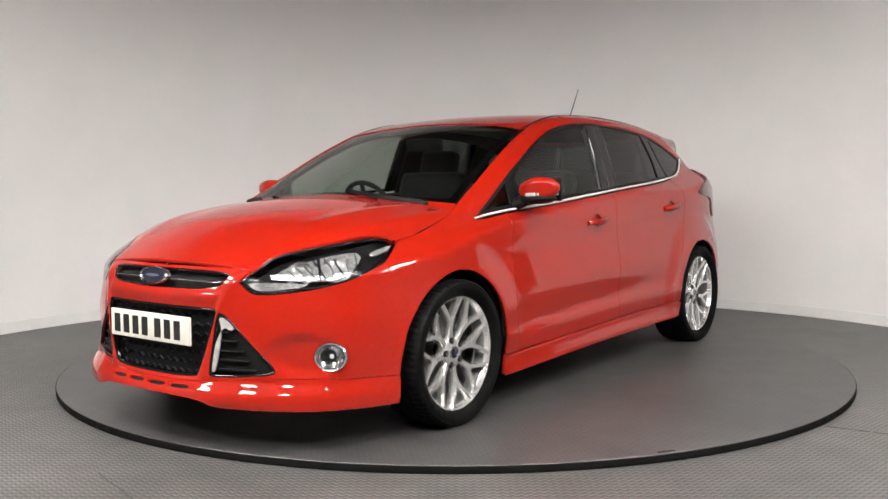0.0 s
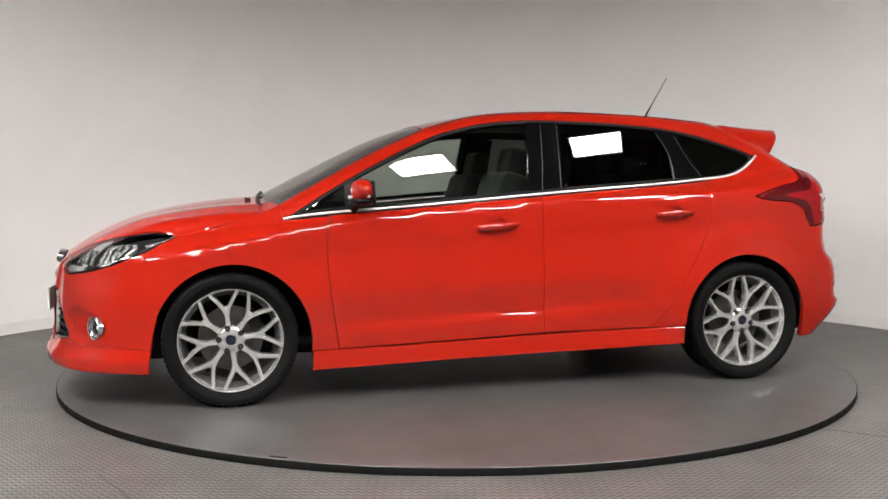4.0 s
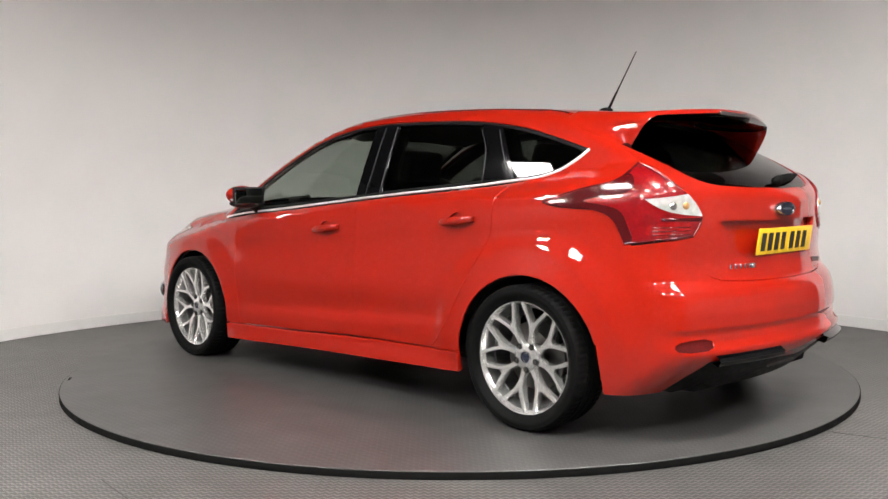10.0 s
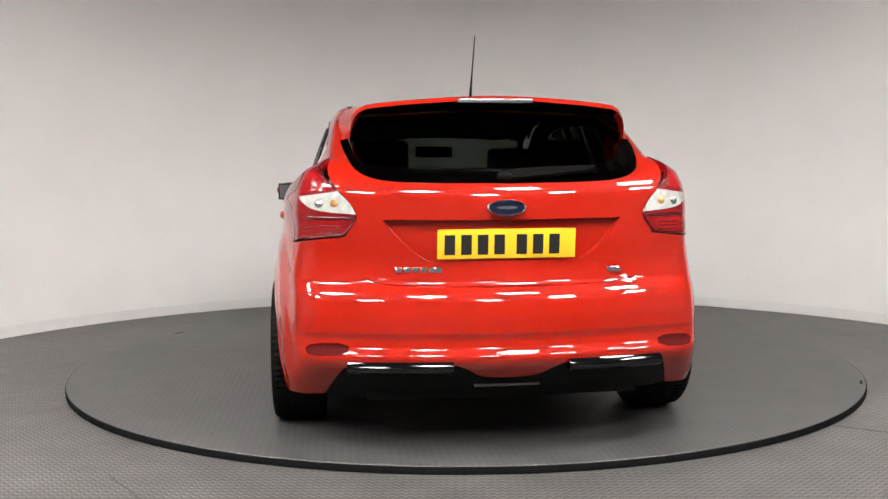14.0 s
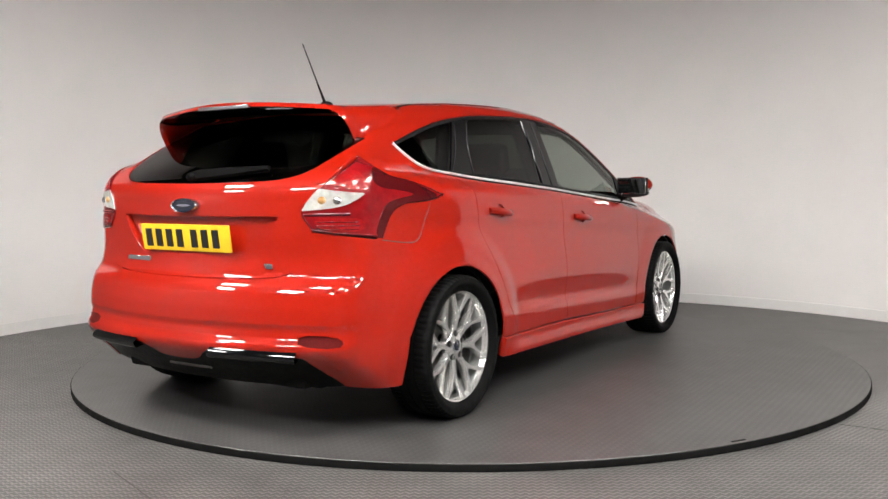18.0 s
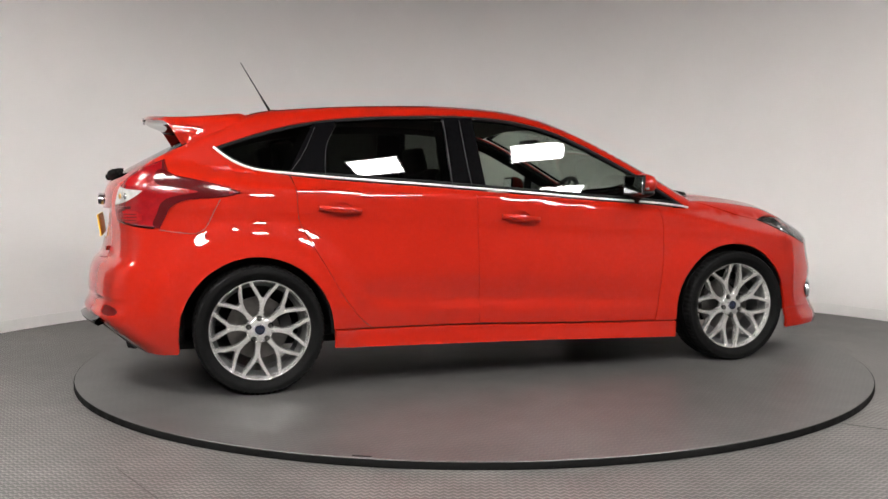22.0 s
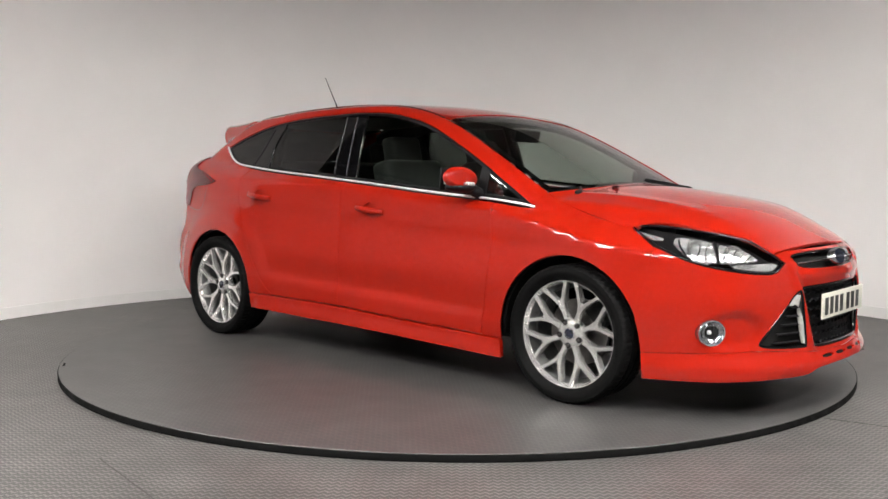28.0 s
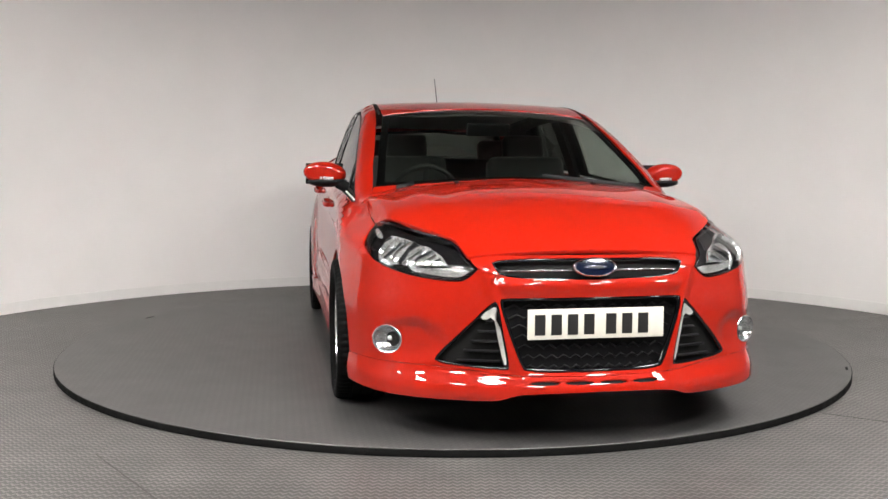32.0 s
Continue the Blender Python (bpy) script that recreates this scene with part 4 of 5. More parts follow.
def build_nose(car):
    # bumper with its openings
    half = sharp((0.0, .697)) + at_nose([(2.12, .25, .696), (2.10, .36, .695)]) + sharp(*at_nose([(2.085, .448, .684), (2.113, .422, .648)])) + at_nose([(2.108, .440, .628), (2.100, .463, .608), (2.085, .499, .596), (2.0, .642, .610), (1.911, .733, .634), (1.836, .780, .658), (1.776, .798, .685)])
    seam = nose_side_of(list(reversed(SEAM_F)))
    half += sharp(seam[0]) + seam[1:-1] + sharp(seam[-1]) + nose_side_of([(1.674, .34)]) + sharp(*nose_side_of([(1.682, .276)])) + at_nose([(1.85, .74, .286), (2.037, .579, .292), (2.12, .44, .282), (2.168, .309, .266)]) + sharp((0.0, .262))
    outline = rounded(closed_half(half), 2)
    low = rounded(closed_half(sharp((0.0, .550)) + GRILLE_LOW + sharp((0.0, .273))), 2)
    high = rounded(closed_half(sharp((0.0, .690)) + GRILLE_TOP + sharp((0.0, .611))), 2)
    fogs = []
    for s in (1, -1):
        c = at_nose([(1.908, .711, .368)])[0]
        fogs.append(np.array([(s * c[0] + .062 * math.cos(a), c[1] + .055 * math.sin(a)) for a in np.linspace(0, 2 * math.pi, 28, endpoint=False)]))
    vents = [rounded(VENT), rounded(mirror_path(VENT))]
    bumper = sheet("front_bumper", ROUND_NOSE, outline, RED, car, holes=[low, high, *fogs, *vents], thick=.016, gap=-.001, step=.022, inner=SHADE, label="red front bumper with black grilles")
    for f in fogs:
        sheet("fog_hollow", ROUND_NOSE, f, SHADE, bumper, lift=-.016, thick=.006, gap=-.004, step=.014)
    # lip spoiler
    half = sharp((0.0, .258)) + at_nose([(2.168, .309, .262), (2.12, .44, .278), (2.037, .579, .288), (1.85, .74, .282)]) + sharp(*nose_side_of([(1.682, .272), (1.690, .166)])) + at_nose([(1.85, .74, .170), (2.04, .58, .173), (2.13, .42, .175), (2.165, .345, .178), (2.175, .29, .200)]) + [(.16, .206)] + sharp((0.0, .208))
    slots = []
    for y0 in (-.245, -.12, .005, .13):
        slots.append(rounded([(u, v) for u, v in at_nose([(2.19, y0 + .006, .247), (2.19, y0 + .108, .247), (2.19, y0 + .108, .232), (2.19, y0 + .006, .232)])], 1))
    lip = sheet("lip_spoiler", ROUND_NOSE, rounded(closed_half(half), 2), RED, car, holes=slots, lift=.002, thick=.02, gap=-.0005, inner=SHADE, step=.02, label="red lip spoiler with four narrow slots")
    sheet("slot_backing", ROUND_NOSE, rounded(closed_half(sharp((0.0, .252), (.27, .252), (.27, .226), (0.0, .226))), 1), SHADE, lip, lift=-.008, thick=.004, gap=0)
    # lower grille: honeycomb of bars
    g = sheet("lower_grille", ROUND_NOSE, low, TRIM, car, lift=-.032, thick=.006, gap=-.012, label="gloss black honeycomb lower grille")
    band("grille_frame", ROUND_NOSE, low, -.001, .014, BLACK, g, -.006, .005)
    for k in range(7):
        z = .292 + .037 * k
        w = .245 + .075 * (z - .29) / .25
        pts = [(w * (2 * i / 24 - 1), z + (.007 if i % 2 else -.007)) for i in range(25)]
        band("grille_bar", ROUND_NOSE, pts, -.0030, .0030, TRIM, g, -.024, .006, False)
    g = sheet("upper_grille", ROUND_NOSE, high, SHADE, car, lift=-.030, thick=.006, gap=-.012, label="black upper grille with a chrome bar")
    band("grille_frame", ROUND_NOSE, high, -.001, .008, BLACK, g, -.006, .004)
    band("chrome_bar", ROUND_NOSE, [(u, .648 - .035 * u * u) for u in np.linspace(-.335, .335, 25)], -.004, .004, SATIN, g, -.010, .008, False, label="satin chrome grille bar")
    badge(car, (2.185, 0, .658), (1, 0, .28), .084, .036)
    number_plate(car, (2.209, 0, .455), 0, PLATE_W, "white reflective number plate with dark unreadable bars")
    # bonnet
    half = [(1.170, .0), (1.165, .25), (1.145, .45), (1.105, .62)] + sharp((1.088, .698)) + [(x, float(bonnet_side(x))) for x in (1.14, 1.20, 1.25, 1.3, 1.35, 1.40, 1.45, 1.5)] + sharp((1.560, .744)) + [(1.683, .692), (1.79, .638), (1.875, .568), (1.962, .487), (2.0, .472), (2.041, .465)] + sharp((2.070, .450)) + [(2.085, .35), (2.098, .2), (2.102, 0)]
    outline = half + [(x, -y) for x, y in reversed(half[1:-1])]
    bonnet = sheet("bonnet", ABOVE, rounded(outline), RED, car, thick=.02, gap=.002, step=.022, inner=SHADE, label="red painted bonnet with raised creases")
    for s in (1, -1):
        p, _ = ABOVE.cast(np.array([(1.225, s * .33)]))
        part("washer_jet", box(p[0] + np.array((0, 0, .006)), (.032, .020, .012), (0, -4, 0), .004), TRIM, bonnet)
    # windscreen, cowl and wipers
    half = [(.330, 0), (.335, .3), (.350, .50)] + sharp((.365, .572)) + [(.55, .605), (.8, .645), (1.0, .675)] + sharp((1.085, .690)) + [(1.125, .58), (1.155, .40), (1.170, .2), (1.172, 0)]
    outline = rounded(half + [(x, -y) for x, y in reversed(half[1:-1])])
    screen = sheet("windscreen", ABOVE, outline, CLEAR, car, lift=-.004, thick=.005, gap=.001, step=.035, back=False, label="clear curved windscreen with black border")
    band("screen_border", ABOVE, outline, .002, .040, BLACK, screen, -.006, .001)
    for s, x1, y1 in ((1, 1.130, .10), (-1, 1.120, -.52)):
        pts = [(1.172 - .03 * f + .02 * math.sin(math.pi * f), s * .60 - (s * .60 - y1) * f) for f in np.linspace(0, 1, 14)]
        band("wiper", ABOVE, pts, -.008, .008, TRIM, screen, .008, .012, False)
    cowl = [(1.19, .0), (1.185, .3), (1.16, .5)] + sharp((1.11, .67), (1.075, .66)) + [(1.12, .5), (1.145, .3), (1.15, 0)]
    sheet("scuttle_panel", ABOVE, rounded(cowl + [(x, -y) for x, y in reversed(cowl[1:-1])]), TRIM, car, lift=-.008, thick=.02, gap=0, step=.03)


def badge(car, at, facing, w, h):
    """Blue oval in a bright rim."""
    turn = Vector(facing).to_track_quat("X", "Z").to_matrix().to_4x4()
    m = Matrix.Translation(at) @ turn @ Matrix.Diagonal((1, w, h, 1))
    bm = lathe([(.88, -.004), (.89, .006), (.94, .009), (1.0, .003), (1.0, -.022), (.88, -.022)], "x", 48)
    bmesh.ops.transform(bm, matrix=m, verts=bm.verts)
    rim = part("badge", bm, SATIN, car, "oval badge with a bright rim and blue field")
    bm = lathe([(.002, .006), (.5, .0055), (.885, .003), (.885, -.01), (.002, -.01)], "x", 48, False)
    bmesh.ops.transform(bm, matrix=m, verts=bm.verts)
    part("badge_field", bm, BLUE, rim)
    bm = lathe([(.002, .0072), (1, .0070), (1, .004), (.002, .004)], "x", 32, False)
    bmesh.ops.transform(bm, matrix=Matrix.Translation(at) @ turn @ Matrix.Diagonal((1, w * .52, h * .16, 1)), verts=bm.verts)
    part("badge_bar", bm, SATIN, rim)


def number_plate(car, at, tilt, mat, label):
    flip = 0 if at[0] > 0 else 180
    m = pose(*at, 0, 0, flip) @ pose(0, 0, 0, 0, tilt)
    bm = box((0, 0, 0), (.008, .520, .111), bevel=.003, segments=2)
    bmesh.ops.transform(bm, matrix=m, verts=bm.verts)
    plate = part("number_plate", bm, mat, car, label)
    for i in range(7):
        y = -.2145 + .062 * i + (.022 if i > 3 else 0)
        bm = box((.0045, y + .0, -.002), (.002, .040, .076), bevel=.0008, segments=1)
        bmesh.ops.transform(bm, matrix=m, verts=bm.verts)
        part("plate_bar", bm, INK, plate)
    return plate


def build_roof(car):
    half = [(.325, 0), (.330, .3), (.345, .50)] + sharp((.358, .572)) + [(x, float(ditch(x)) - .001) for x in (.2, 0, -.3, -.6, -.9, -1.15)] + sharp((-1.333, float(ditch(-1.333)))) + [(-1.350, .45), (-1.364, .25), (-1.372, 0)]
    roof = sheet("roof", ABOVE, rounded(half + [(x, -y) for x, y in reversed(half[1:-1])]), RED, car, thick=.012, inner=SOFT, label="red painted roof panel")
    for s in (1, -1):
        pts = [(x, s * (float(ditch(x)) + .002)) for x in np.linspace(.34, -1.32, 30)]
        band("roof_strip", ABOVE, pts, -.007, .007, TRIM, roof, -.002, .004, False)
    inner = [(.30, 0), (.31, .50), (0, .54), (-.6, .54), (-1.3, .50), (-1.42, 0)]
    sheet("roof_lining", ABOVE, rounded(inner + [(x, -y) for x, y in reversed(inner[1:-1])], 1), LINING, car, lift=-.035, thick=.01, gap=0, step=.08, label="pale grey roof lining")
    # aerial
    p, _ = ABOVE.cast(np.array([(-1.145, 0)]))
    c = Vector(p[0])
    bm = ball((c.x + .01, 0, c.z + .004), (.042, .022, .020), 18, 10)
    aerial = part("aerial", bm, TRIM, car, "thin black rod aerial raked to the rear")
    d = Vector((-.155, 0, .262)).normalized()
    part("rod_base", rod(c + Vector((-.004, 0, .012)), c + Vector((-.004, 0, .012)) + d * .10, .0075, .0045, 10), TRIM, aerial)
    part("rod", rod(c + Vector((-.004, 0, .012)) + d * .10, c + Vector((-.004, 0, .012)) + d * .312, .0036, .0022, 8), TRIM, aerial)
    # spoiler: the roof's skin carried on to the rear, thick at its tail, dark beneath
    n_a, n_v = 49, 12
    ang = np.linspace(-1.0, 1.0, n_a)
    max_a = 1.19
    lead = np.interp(np.abs(ang), [0, .4, .759, .83, .887, .927, .963, 1], [-1.376, -1.364, -1.336, -1.345, -1.368, -1.445, -1.545, -1.628])
    trail = -1.820 + .186 * np.abs(ang) ** 2.8
    verts, faces = [], []
    tops, norms = [], []
    for v in range(n_v + 1):
        f = v / n_v
        x = lead + (trail - lead) * f
        p, n = (OVER if v else OVER_TAIL).cast(np.stack([x, ang * max_a], 1))
        if v:
            p[:, 1] *= 1 - .050 * np.abs(ang) ** 8 - .055 * f * np.abs(ang) ** 3
        p[:, 2] += .022 * f ** 3 * (1 - np.abs(ang) ** 2)
        tops.append(p)
        norms.append(n)
    under = []
    for v in range(n_v + 1):
        f = v / n_v
        t = .010 + .030 * math.sin(math.pi * min(f * .62, 1)) if v < n_v else .030
        under.append(tops[v] - norms[v] * (t * (1 - .85 * np.abs(ang) ** 6))[:, None])
    rows_ = [np.array(r) for r in tops]
    tail_curl = tops[-1] + np.array((-.012, 0, -.018))
    rows_ += [tail_curl]
    faces = []
    vs = np.concatenate(rows_)
    for r in range(len(rows_) - 1):
        for i in range(n_a - 1):
            faces.append((r * n_a + i, r * n_a + i + 1, (r + 1) * n_a + i + 1, (r + 1) * n_a + i))
    spoiler = mesh_object("roof_spoiler", vs, [f[::-1] for f in faces], RED, car, label="red roof spoiler, dark beneath")
    rows_ = [tail_curl] + [np.array(r) for r in reversed(under)]
    vs = np.concatenate(rows_)
    faces = []
    for r in range(len(rows_) - 1):
        for i in range(n_a - 1):
            faces.append((r * n_a + i, r * n_a + i + 1, (r + 1) * n_a + i + 1, (r + 1) * n_a + i))
    under_ob = mesh_object("spoiler_underside", vs, [f[::-1] for f in faces], BLACK, spoiler, label="gloss black spoiler underside with red ends")
    under_ob.data.materials.append(RED)
    under_ob.data.polygons.foreach_set("material_index", [int(abs(ang[i % (n_a - 1)] + ang[i % (n_a - 1) + 1]) > 1.70) for i in range(len(faces))])
    p = tops[-1][n_a // 2]
    part("brake_light", box((p[0] - .010, 0, p[2] - .020), (.012, .30, .016), (0, 0, 0), .003), SATIN, spoiler, "slim high brake light with a pale lens")


def build_tail(car):
    seam = [(.628, 1.200), (.638, 1.15), (.650, 1.122), (.664, 1.09), (.656, 1.045), (.624, 1.000), (.582, .955), (.552, .908), (.558, .880), (.604, .828), (.585, .76), (.549, .692), (.52, .664), (.45, .646)]
    half = sharp((0.0, 1.345), (.52, 1.315), (.622, 1.208)) + seam + [(.2, .640)] + sharp((0.0, .639))
    pane = sharp((0.0, 1.340), (.515, 1.310), (.610, 1.206)) + [(.600, 1.170), (.579, 1.114), (.545, 1.067), (.468, 1.036), (.324, 1.025)] + sharp((0.0, 1.022))
    recess = sharp((0.0, .882), (.455, .886)) + [(.40, .82), (.345, .765)] + sharp((.29, .735)) + sharp((0.0, .735))
    outline, glass_ring, hollow = (rounded(closed_half(h), 2) for h in (half, pane, recess))
    hatch = sheet("tailgate", REAR, outline, RED, car, holes=[glass_ring, hollow], thick=.028, gap=.0022, step=.018, inner=SOFT, label="red tailgate with plate hollow")
    sheet("plate_hollow", REAR, hollow, RED, hatch, lift=-.030, thick=.008, gap=-.003, step=.03)
    sheet("rear_window", REAR, glass_ring, TINT, hatch, lift=-.003, thick=.005, gap=.001, step=.03, back=False, label="dark tinted rear window")
    band("window_border", REAR, glass_ring, .001, .035, BLACK, hatch, -.006, .001)
    badge(car, (-2.062, 0, .930), (-1, 0, .06), .075, .031)
    number_plate(car, (-2.060, 0, .797), 8, PLATE_Y, "yellow number plate with dark unreadable bars")
    # plain bars for the lettering on the tailgate
    for y0, n, w in ((.40, 5, .026), (.255, 1, .03), (-.41, 1, .075)):
        for i in range(n):
            y = y0 - i * .031
            p, nn = REAR.cast(np.array([(y, .700 if y0 > 0 else .690)]))
            part("letter_bar", box(p[0] + nn[0] * .003, (.005, w, .020 if n > 1 else .022), (0, 0, math.degrees(.54 * y)), .002, 1), SATIN, hatch)
    # wiper
    p, nn = REAR.cast(np.array([(0.0, 1.035), (-.36, 1.068)]))
    a, b = Vector(p[0] + nn[0] * .018), Vector(p[1] + nn[1] * .014)
    wip = part("rear_wiper", ball(a, (.020, .030, .020), 16, 10), RUBBER, hatch, "black rear wiper")
    bm = bmesh.new()
    rows_ = []
    for f, w in ((0, .020), (.15, .024), (.55, .020), (1, .009)):
        c = a.lerp(b, f) + Vector((-.010 * math.sin(math.pi * f), 0, 0))
        rows_.append([bm.verts.new(c + Vector(q)) for q in ((-.010, 0, w), (.010, 0, w), (.010, 0, -w), (-.010, 0, -w * .4))])
    for p0, p1 in zip(rows_, rows_[1:]):
        for k in range(4):
            bm.faces.new((p0[k], p0[(k + 1) % 4], p1[(k + 1) % 4], p1[k]))
    bm.faces.new(rows_[0])
    bm.faces.new(rows_[-1][::-1])
    part("wiper_arm", bm, RUBBER, wip)
    part("wiper_blade", rod(a.lerp(b, .1) + Vector((.006, 0, -.020)), b + Vector((.004, 0, -.012)), .006, .004, 8), RUBBER, wip)
    # bumper
    half = sharp((0.0, .635)) + at_tail([(-2.08, .2, .636), (-2.035, .45, .642), (-2.01, .525, .660), (-1.995, .553, .690), (-1.985, .588, .76)]) + sharp(*at_tail([(-1.974, .606, .824), (-1.935, .700, .816)]))
    seam = tail_side_of(list(reversed(SEAM_R)))
    half += sharp(seam[0]) + seam[1:-1] + sharp(seam[-1]) + tail_side_of([(-1.698, .33)]) + sharp(*tail_side_of([(-1.703, .205)])) + at_tail([(-1.80, .83, .205)]) + sharp(*at_tail([(-1.945, .745, .215)])) + at_tail([(-2.0, .68, .28)]) + sharp(*at_tail([(-2.040, .610, .346), (-2.132, .200, .360)])) + at_tail([(-2.135, .152, .340), (-2.135, .112, .307)]) + sharp((0.0, .303))
    outline = rounded(closed_half(half), 2)
    reflectors = []
    for s in (1, -1):
        reflectors.append(rounded([(s * u, v) for u, v in at_tail([(-1.966, .762, .410), (-1.985, .725, .434), (-2.042, .590, .436), (-2.052, .590, .392), (-1.985, .742, .386)])], 1))
    bumper = sheet("rear_bumper", ROUND_TAIL, outline, RED, car, holes=reflectors, thick=.03, gap=-.001, step=.015, inner=SHADE, label="red rear bumper")
    for ring in reflectors:
        sheet("reflector", ROUND_TAIL, ring, REFLEX, bumper, lift=-.006, thick=.01, gap=0, step=.015, label="dark red reflector strip")
    half = sharp((0.0, .301)) + at_tail([(-2.135, .114, .305), (-2.135, .154, .338)]) + sharp(*at_tail([(-2.132, .200, .358), (-2.040, .612, .344)])) + at_tail([(-1.998, .682, .276)]) + sharp(*at_tail([(-1.943, .745, .212)])) + at_tail([(-1.98, .66, .200)]) + sharp(*at_tail([(-2.05, .45, .195)])) + sharp((0.0, .195))
    dif = sheet("diffuser", ROUND_TAIL, rounded(closed_half(half), 1), UNDER, car, lift=-.004, thick=.03, gap=.001, step=.03, label="black lower rear diffuser")
    for y0, y1 in ((.60, .20), (-.20, -.60)):
        pts = [(math.atan2(y, 1.07), .340 + .012 * (1 - abs(y))) for y in np.linspace(y0, y1, 12)]
        band("diffuser_block", ROUND_TAIL, pts, -.030, .014, BLACK, dif, .002, .030, False, label="raised gloss black diffuser block")
    band("diffuser_blade", ROUND_TAIL, [(u, .264) for u in np.linspace(-.118, .118, 14)], -.004, .004, STEEL, dif, -.002, .008, False, label="satin metal line on the diffuser")


def build_wheel():
    """One wheel, outer face towards +y, at the origin."""
    r = R_WHEEL
    bm = lathe([(.224, .058), (.232, .072), (.236, .086), (.246, .089), (.249, .083), (.249, .070), (.240, .060)], "y", 72)
    wheel = part("wheel", bm, SILVER, None, "silver alloy wheel with eight forked spokes")
    part("barrel", lathe([(.208, -.098), (.236, -.102), (.243, -.098), (.243, -.090), (.228, -.080), (.218, -.03), (.210, .03), (.226, .064), (.236, .062), (.224, .040), (.206, .02), (.206, -.06)], "y", 72), BARREL, wheel, "dull grey wheel barrel behind the spokes")
    # tyre with shoulder blocks
    prof = [(.240, -.094), (.262, -.106), (.288, -.112), (.302, -.106), (.3085, -.096), (r, -.080), (r, -.052), (r - .006, -.050), (r - .006, -.043), (r, -.041), (r, -.004), (r - .006, -.003), (r - .006, .003), (r, .004), (r, .041),
            (r - .006, .043), (r - .006, .050), (r, .052), (r, .080), (.3085, .096), (.302, .106), (.296, .1095), (.292, .1085), (.284, .112), (.268, .110), (.266, .108), (.254, .104), (.247, .094), (.240, .088)]
    count = 216
    bm = bmesh.new()
    rings = []
    for i in range(count):
        a = 2 * math.pi * i / count
        cut = i % 3 == 0
        ring = []
        for q, h in prof:
            if cut and q > .3 and abs(h) > .051:
                q -= .005
            ring.append(bm.verts.new((q * math.cos(a), h, q * math.sin(a))))
        rings.append(ring)
    for i in range(count):
        a, b = rings[i], rings[(i + 1) % count]
        for j in range(len(prof) - 1):
            bm.faces.new((a[j], a[j + 1], b[j + 1], b[j]))
    part("tyre", bm, RUBBER, wheel, "black low-profile tyre", sharp=50)

    # forked spokes
    def limb(bm, pts, w, d):
        """A beam along (angle, radius, depth) points, with a ridged face."""
        rings = []
        pos = [Vector((q * math.sin(radians(a)), y, q * math.cos(radians(a)))) for a, q, y in pts]
        for i, c in enumerate(pos):
            t = (pos[min(i + 1, len(pos) - 1)] - pos[max(i - 1, 0)]).normalized()
            side = t.cross(Vector((0, 1, 0))).normalized()
            face = Vector((0, 1, 0))
            ww, dd = w[i], d[i]
            rings.append([bm.verts.new(c + side * x * ww + face * y * dd) for x, y in ((-1, -1), (-1, -.30), (-.62, 0), (.62, 0), (1, -.30), (1, -1))])
        for a, b in zip(rings, rings[1:]):
            for k in range(6):
                bm.faces.new((a[k], a[(k + 1) % 6], b[(k + 1) % 6], b[k]))
        bm.faces.new(rings[0])
        bm.faces.new(rings[-1])
    for k in range(8):
        bm = bmesh.new()
        a = 45 * k
        limb(bm, [(a, .050, .058), (a, .075, .060), (a, .100, .063), (a, .140, .067), (a, .158, .066)], [.019, .0158, .0138, .0125, .010], [.03, .03, .03, .03, .03])
        for s in (-1, 1):
            limb(bm, [(a + s * 2.5, .112, .0645), (a + s * 3.6, .135, .0675), (a + s * 6.8, .160, .071), (a + s * 11.2, .190, .0755), (a + s * 14.4, .215, .0795), (a + s * 16.4, .242, .0835)], [.0096, .0104, .0108, .0106, .0106, .0130], [.036, .036, .034, .032, .030, .026])
        part("spoke", bm, SILVER, wheel, sharp=35)
    bm = lathe([(.022, .058), (.026, .066), (.052, .064), (.061, .060), (.068, .046), (.066, .02), (.026, .02)], "y", 48)
    part("hub", bm, SILVER, wheel)
    part("cap_ring", lathe([(.022, .064), (.024, .069), (.028, .069), (.030, .062), (.022, .055)], "y", 40), SATIN, wheel)
    part("centre_cap", lathe([(.001, .068), (.018, .067), (.023, .064), (.024, .05), (.001, .05)], "y", 32, False), BLUE, wheel, "round dark blue centre cap")
    for k in range(5):
        a = radians(72 * k + 8)
        c = Vector((.054 * math.sin(a), 0, .054 * math.cos(a)))
        # dark disc on the hub face paints the shade of the nut's recess
        bm = lathe([(.001, .0668), (.0125, .0668), (.0140, .060), (.001, .060)], "y", 16, False)
        bmesh.ops.translate(bm, vec=c, verts=bm.verts)
        part("nut_hole_shade", bm, SHADE, wheel)
        bm = lathe([(.001, .0705), (.006, .070), (.0078, .068), (.008, .055), (.001, .055)], "y", 6, False)
        bmesh.ops.translate(bm, vec=c, verts=bm.verts)
        part("wheel_nut", bm, STEEL, wheel)
    part("brake_disc", lathe([(.05, -.010), (.150, -.010), (.150, -.032), (.05, -.032)], "y", 48), STEEL, wheel)
    part("brake_caliper", box((-.12, -.02, .05), (.06, .07, .13), (0, 25, 0), .012), SHADE, wheel)
    return wheel


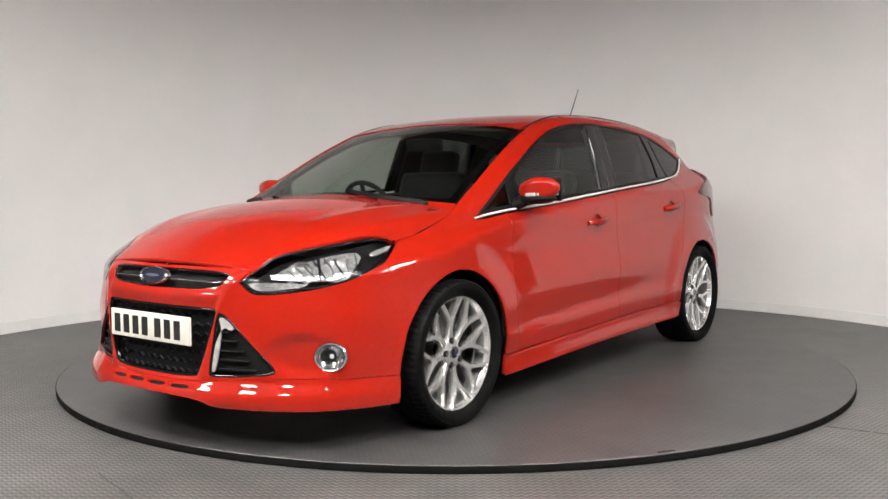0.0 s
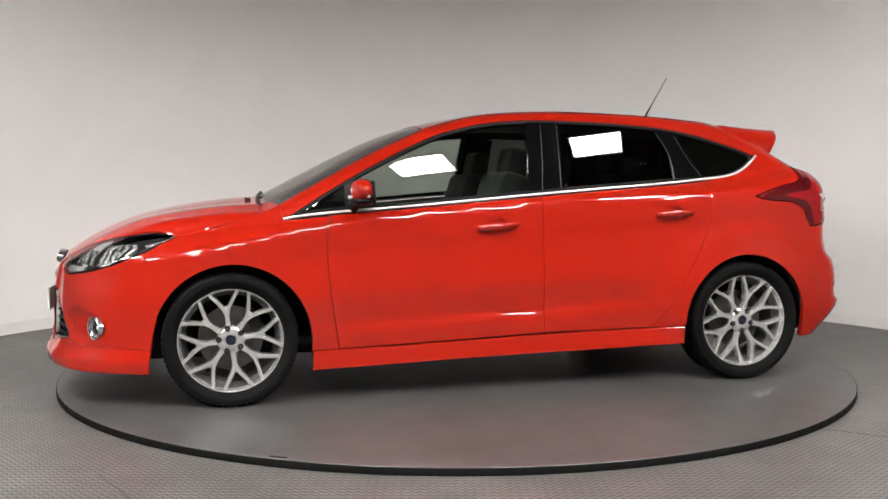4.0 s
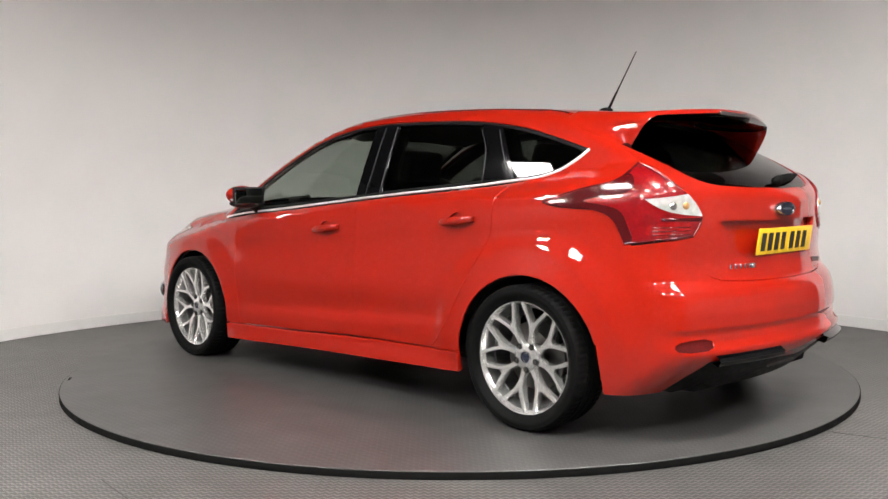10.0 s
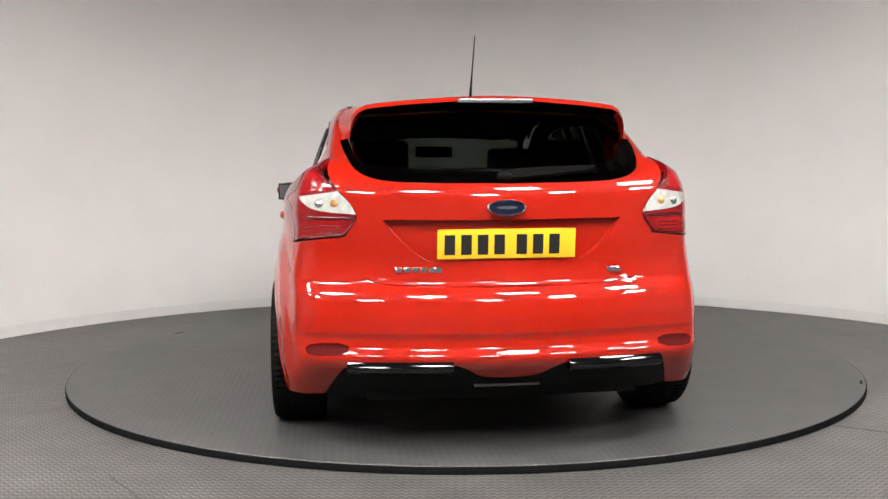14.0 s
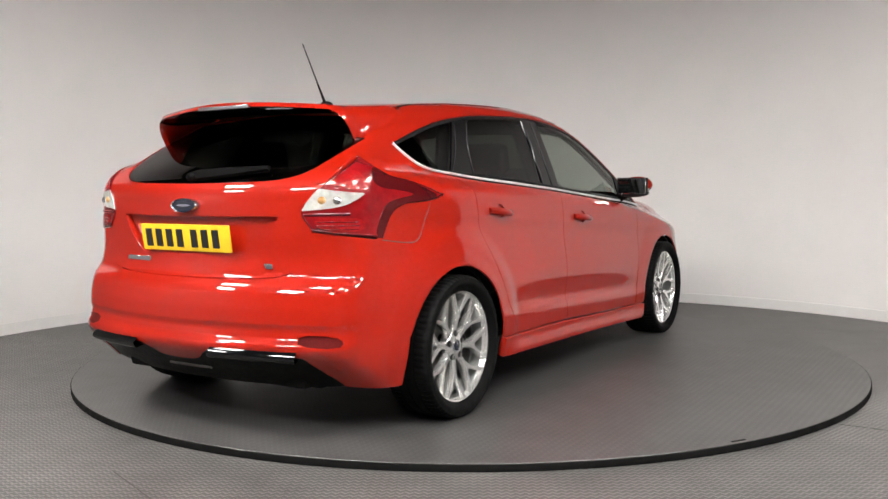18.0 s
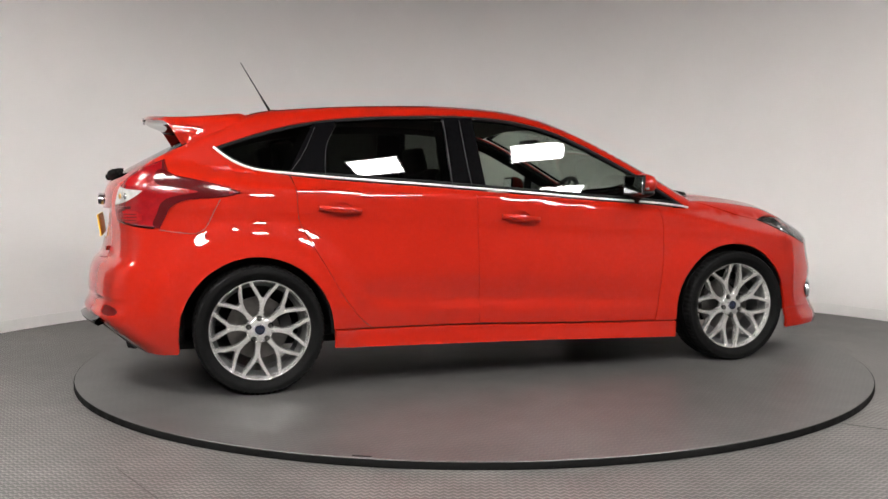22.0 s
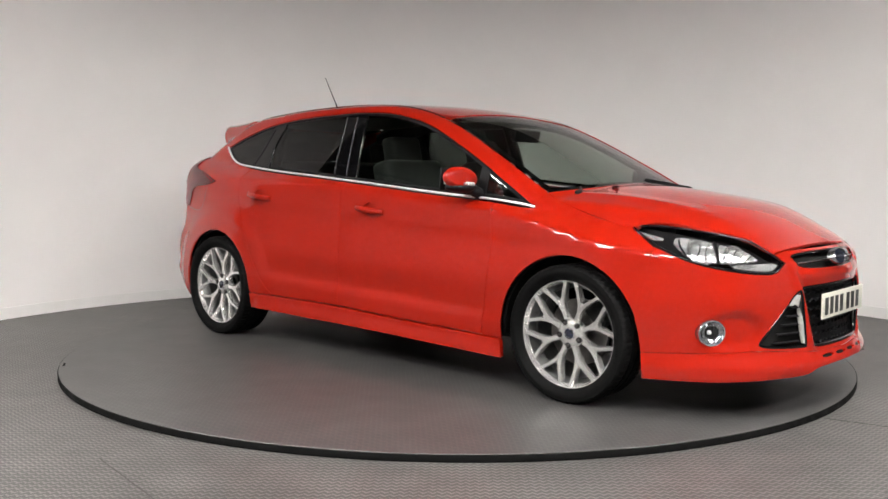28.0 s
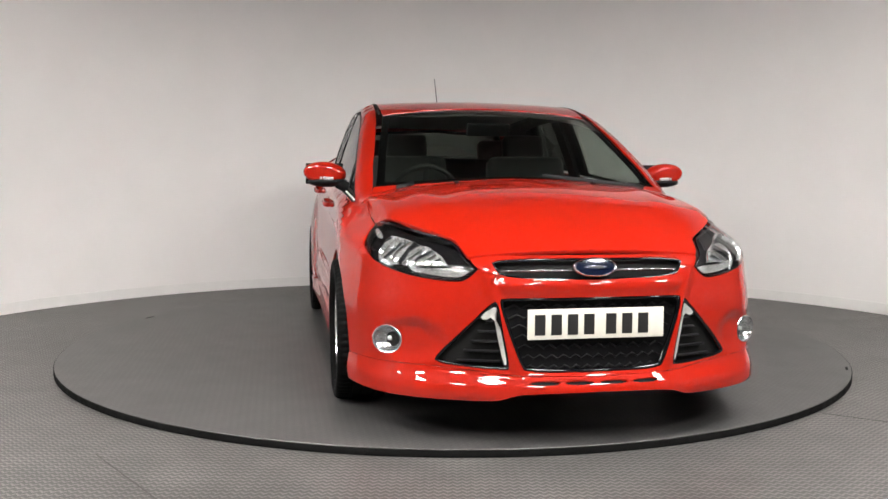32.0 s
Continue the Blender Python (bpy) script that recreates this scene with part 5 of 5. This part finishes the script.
def seat(car, x, y, wide=.50, rear=False, label=""):
    bm = bmesh.new()
    add_box(bm, (x + .22, y, .50), (.52, wide, .16), (0, -8, 0), .05, 3)
    ob = part("seat", bm, CLOTH, car, label or "dark cloth front seat with headrest")
    part("backrest", box((x - .10, y, .80), (.15, wide * .96, .60), (0, -16, 0), .055, 3), CLOTH, ob)
    heads = (0,) if not rear else (-.42, .42)
    for h in heads:
        part("headrest", box((x - .215, y + h, 1.145), (.095, .26, .17), (0, -12, 0), .04, 3), CLOTH, ob)
        part("headrest_post", rod((x - .19, y + h, 1.0), (x - .20, y + h, 1.10), .008), STEEL, ob)
    return ob


def build_cabin(car):
    part("floor_pan", box((0, 0, .26), (2.9, 1.36, .05), bevel=.02), SHADE, car)
    part("underbody", box((-.02, 0, .195), (3.60, 1.02, .05), bevel=.02), SHADE, car)
    for x, w in ((1.72, 1.0), (-1.80, 1.06)):
        part("crash_structure", box((x, 0, .33), (.30 if x > 0 else .28, w, .28), bevel=.03), SHADE, car)
    part("engine_bay", box((1.42, 0, .48), (.62, .98, .36), bevel=.04), SHADE, car)
    part("boot_floor", box((-1.50, 0, .46), (.62, .98, .34), bevel=.03), SHADE, car)
    dash = bmesh.new()
    add_box(dash, (.86, 0, .80), (.42, 1.36, .20), (0, 6, 0), .06, 3)
    add_box(dash, (.70, 0, .62), (.28, .42, .40), (0, -12, 0), .04, 2)
    add_box(dash, (.74, -.36, .895), (.20, .36, .07), (0, 8, 0), .03, 2)
    part("dashboard", dash, SOFT, car, "black moulded dashboard")
    wheel = lathe([(.178 + .014 * math.cos(a), .014 * math.sin(a)) for a in np.linspace(0, 2 * math.pi, 10, endpoint=False)], "x", 40)
    for a in (90, 210, 330):
        add_box(wheel, (0, .09 * math.cos(radians(a + 0)), .09 * math.sin(radians(a))), (.016, .16, .03), (a, 0, 0), .006, 1)
    add_box(wheel, (0, 0, 0), (.03, .12, .10), bevel=.015)
    bmesh.ops.transform(wheel, matrix=pose(.48, -.36, .87, 0, 24, 0), verts=wheel.verts)
    part("steering_wheel", wheel, SOFT, car, "black steering wheel on the right-hand side")
    part("interior_mirror", box((.43, 0, 1.235), (.03, .24, .07), (0, 14, 0), .012, 2), TRIM, car)
    for y in (.37, -.37):
        seat(car, .02, y)
    seat(car, -.92, 0, 1.24, True, "dark cloth rear bench seat")
    part("parcel_shelf", box((-1.52, 0, 1.0), (.62, 1.10, .03), bevel=.01), SOFT, car)
    part("gear_console", box((.25, 0, .50), (.70, .20, .26), bevel=.03), SOFT, car)


def build_car():
    car = new("car")
    tagged(car, "glossy red five-door hatchback car with silver alloy wheels", "car")
    build_nose(car)
    build_roof(car)
    build_tail(car)
    for s in (1, -1):
        build_side(car, s)
    build_cabin(car)
    wheel = build_wheel()
    wheel.parent = car
    spots = [(1.324, TRACK, 0, 8), (-1.324, TRACK, 0, 30), (1.324, -TRACK, 180, 20), (-1.324, -TRACK, 180, -6)]
    for i, (x, y, rz, spin) in enumerate(spots):
        m = pose(x, y, HUB_Z, 0, 0, rz) @ pose(0, 0, 0, 0, spin)
        if i == 0:
            wheel.matrix_basis = m
        else:
            copy_thing(wheel, m)
    return car


build_bay()
build_lights()
turntable = build_turntable()
car = build_car()


def motions():
    walk(turntable, [(t, pose(0, 0, 0, 0, 0, turn)) for t, yaw, pitch, roll, turn in PATH])
    walk(car, [(t, pose(0, 0, 0, 0, 0, 180 + turn) @ Matrix.Translation((-.004, .115, 0))) for t, yaw, pitch, roll, turn in PATH])


motions()
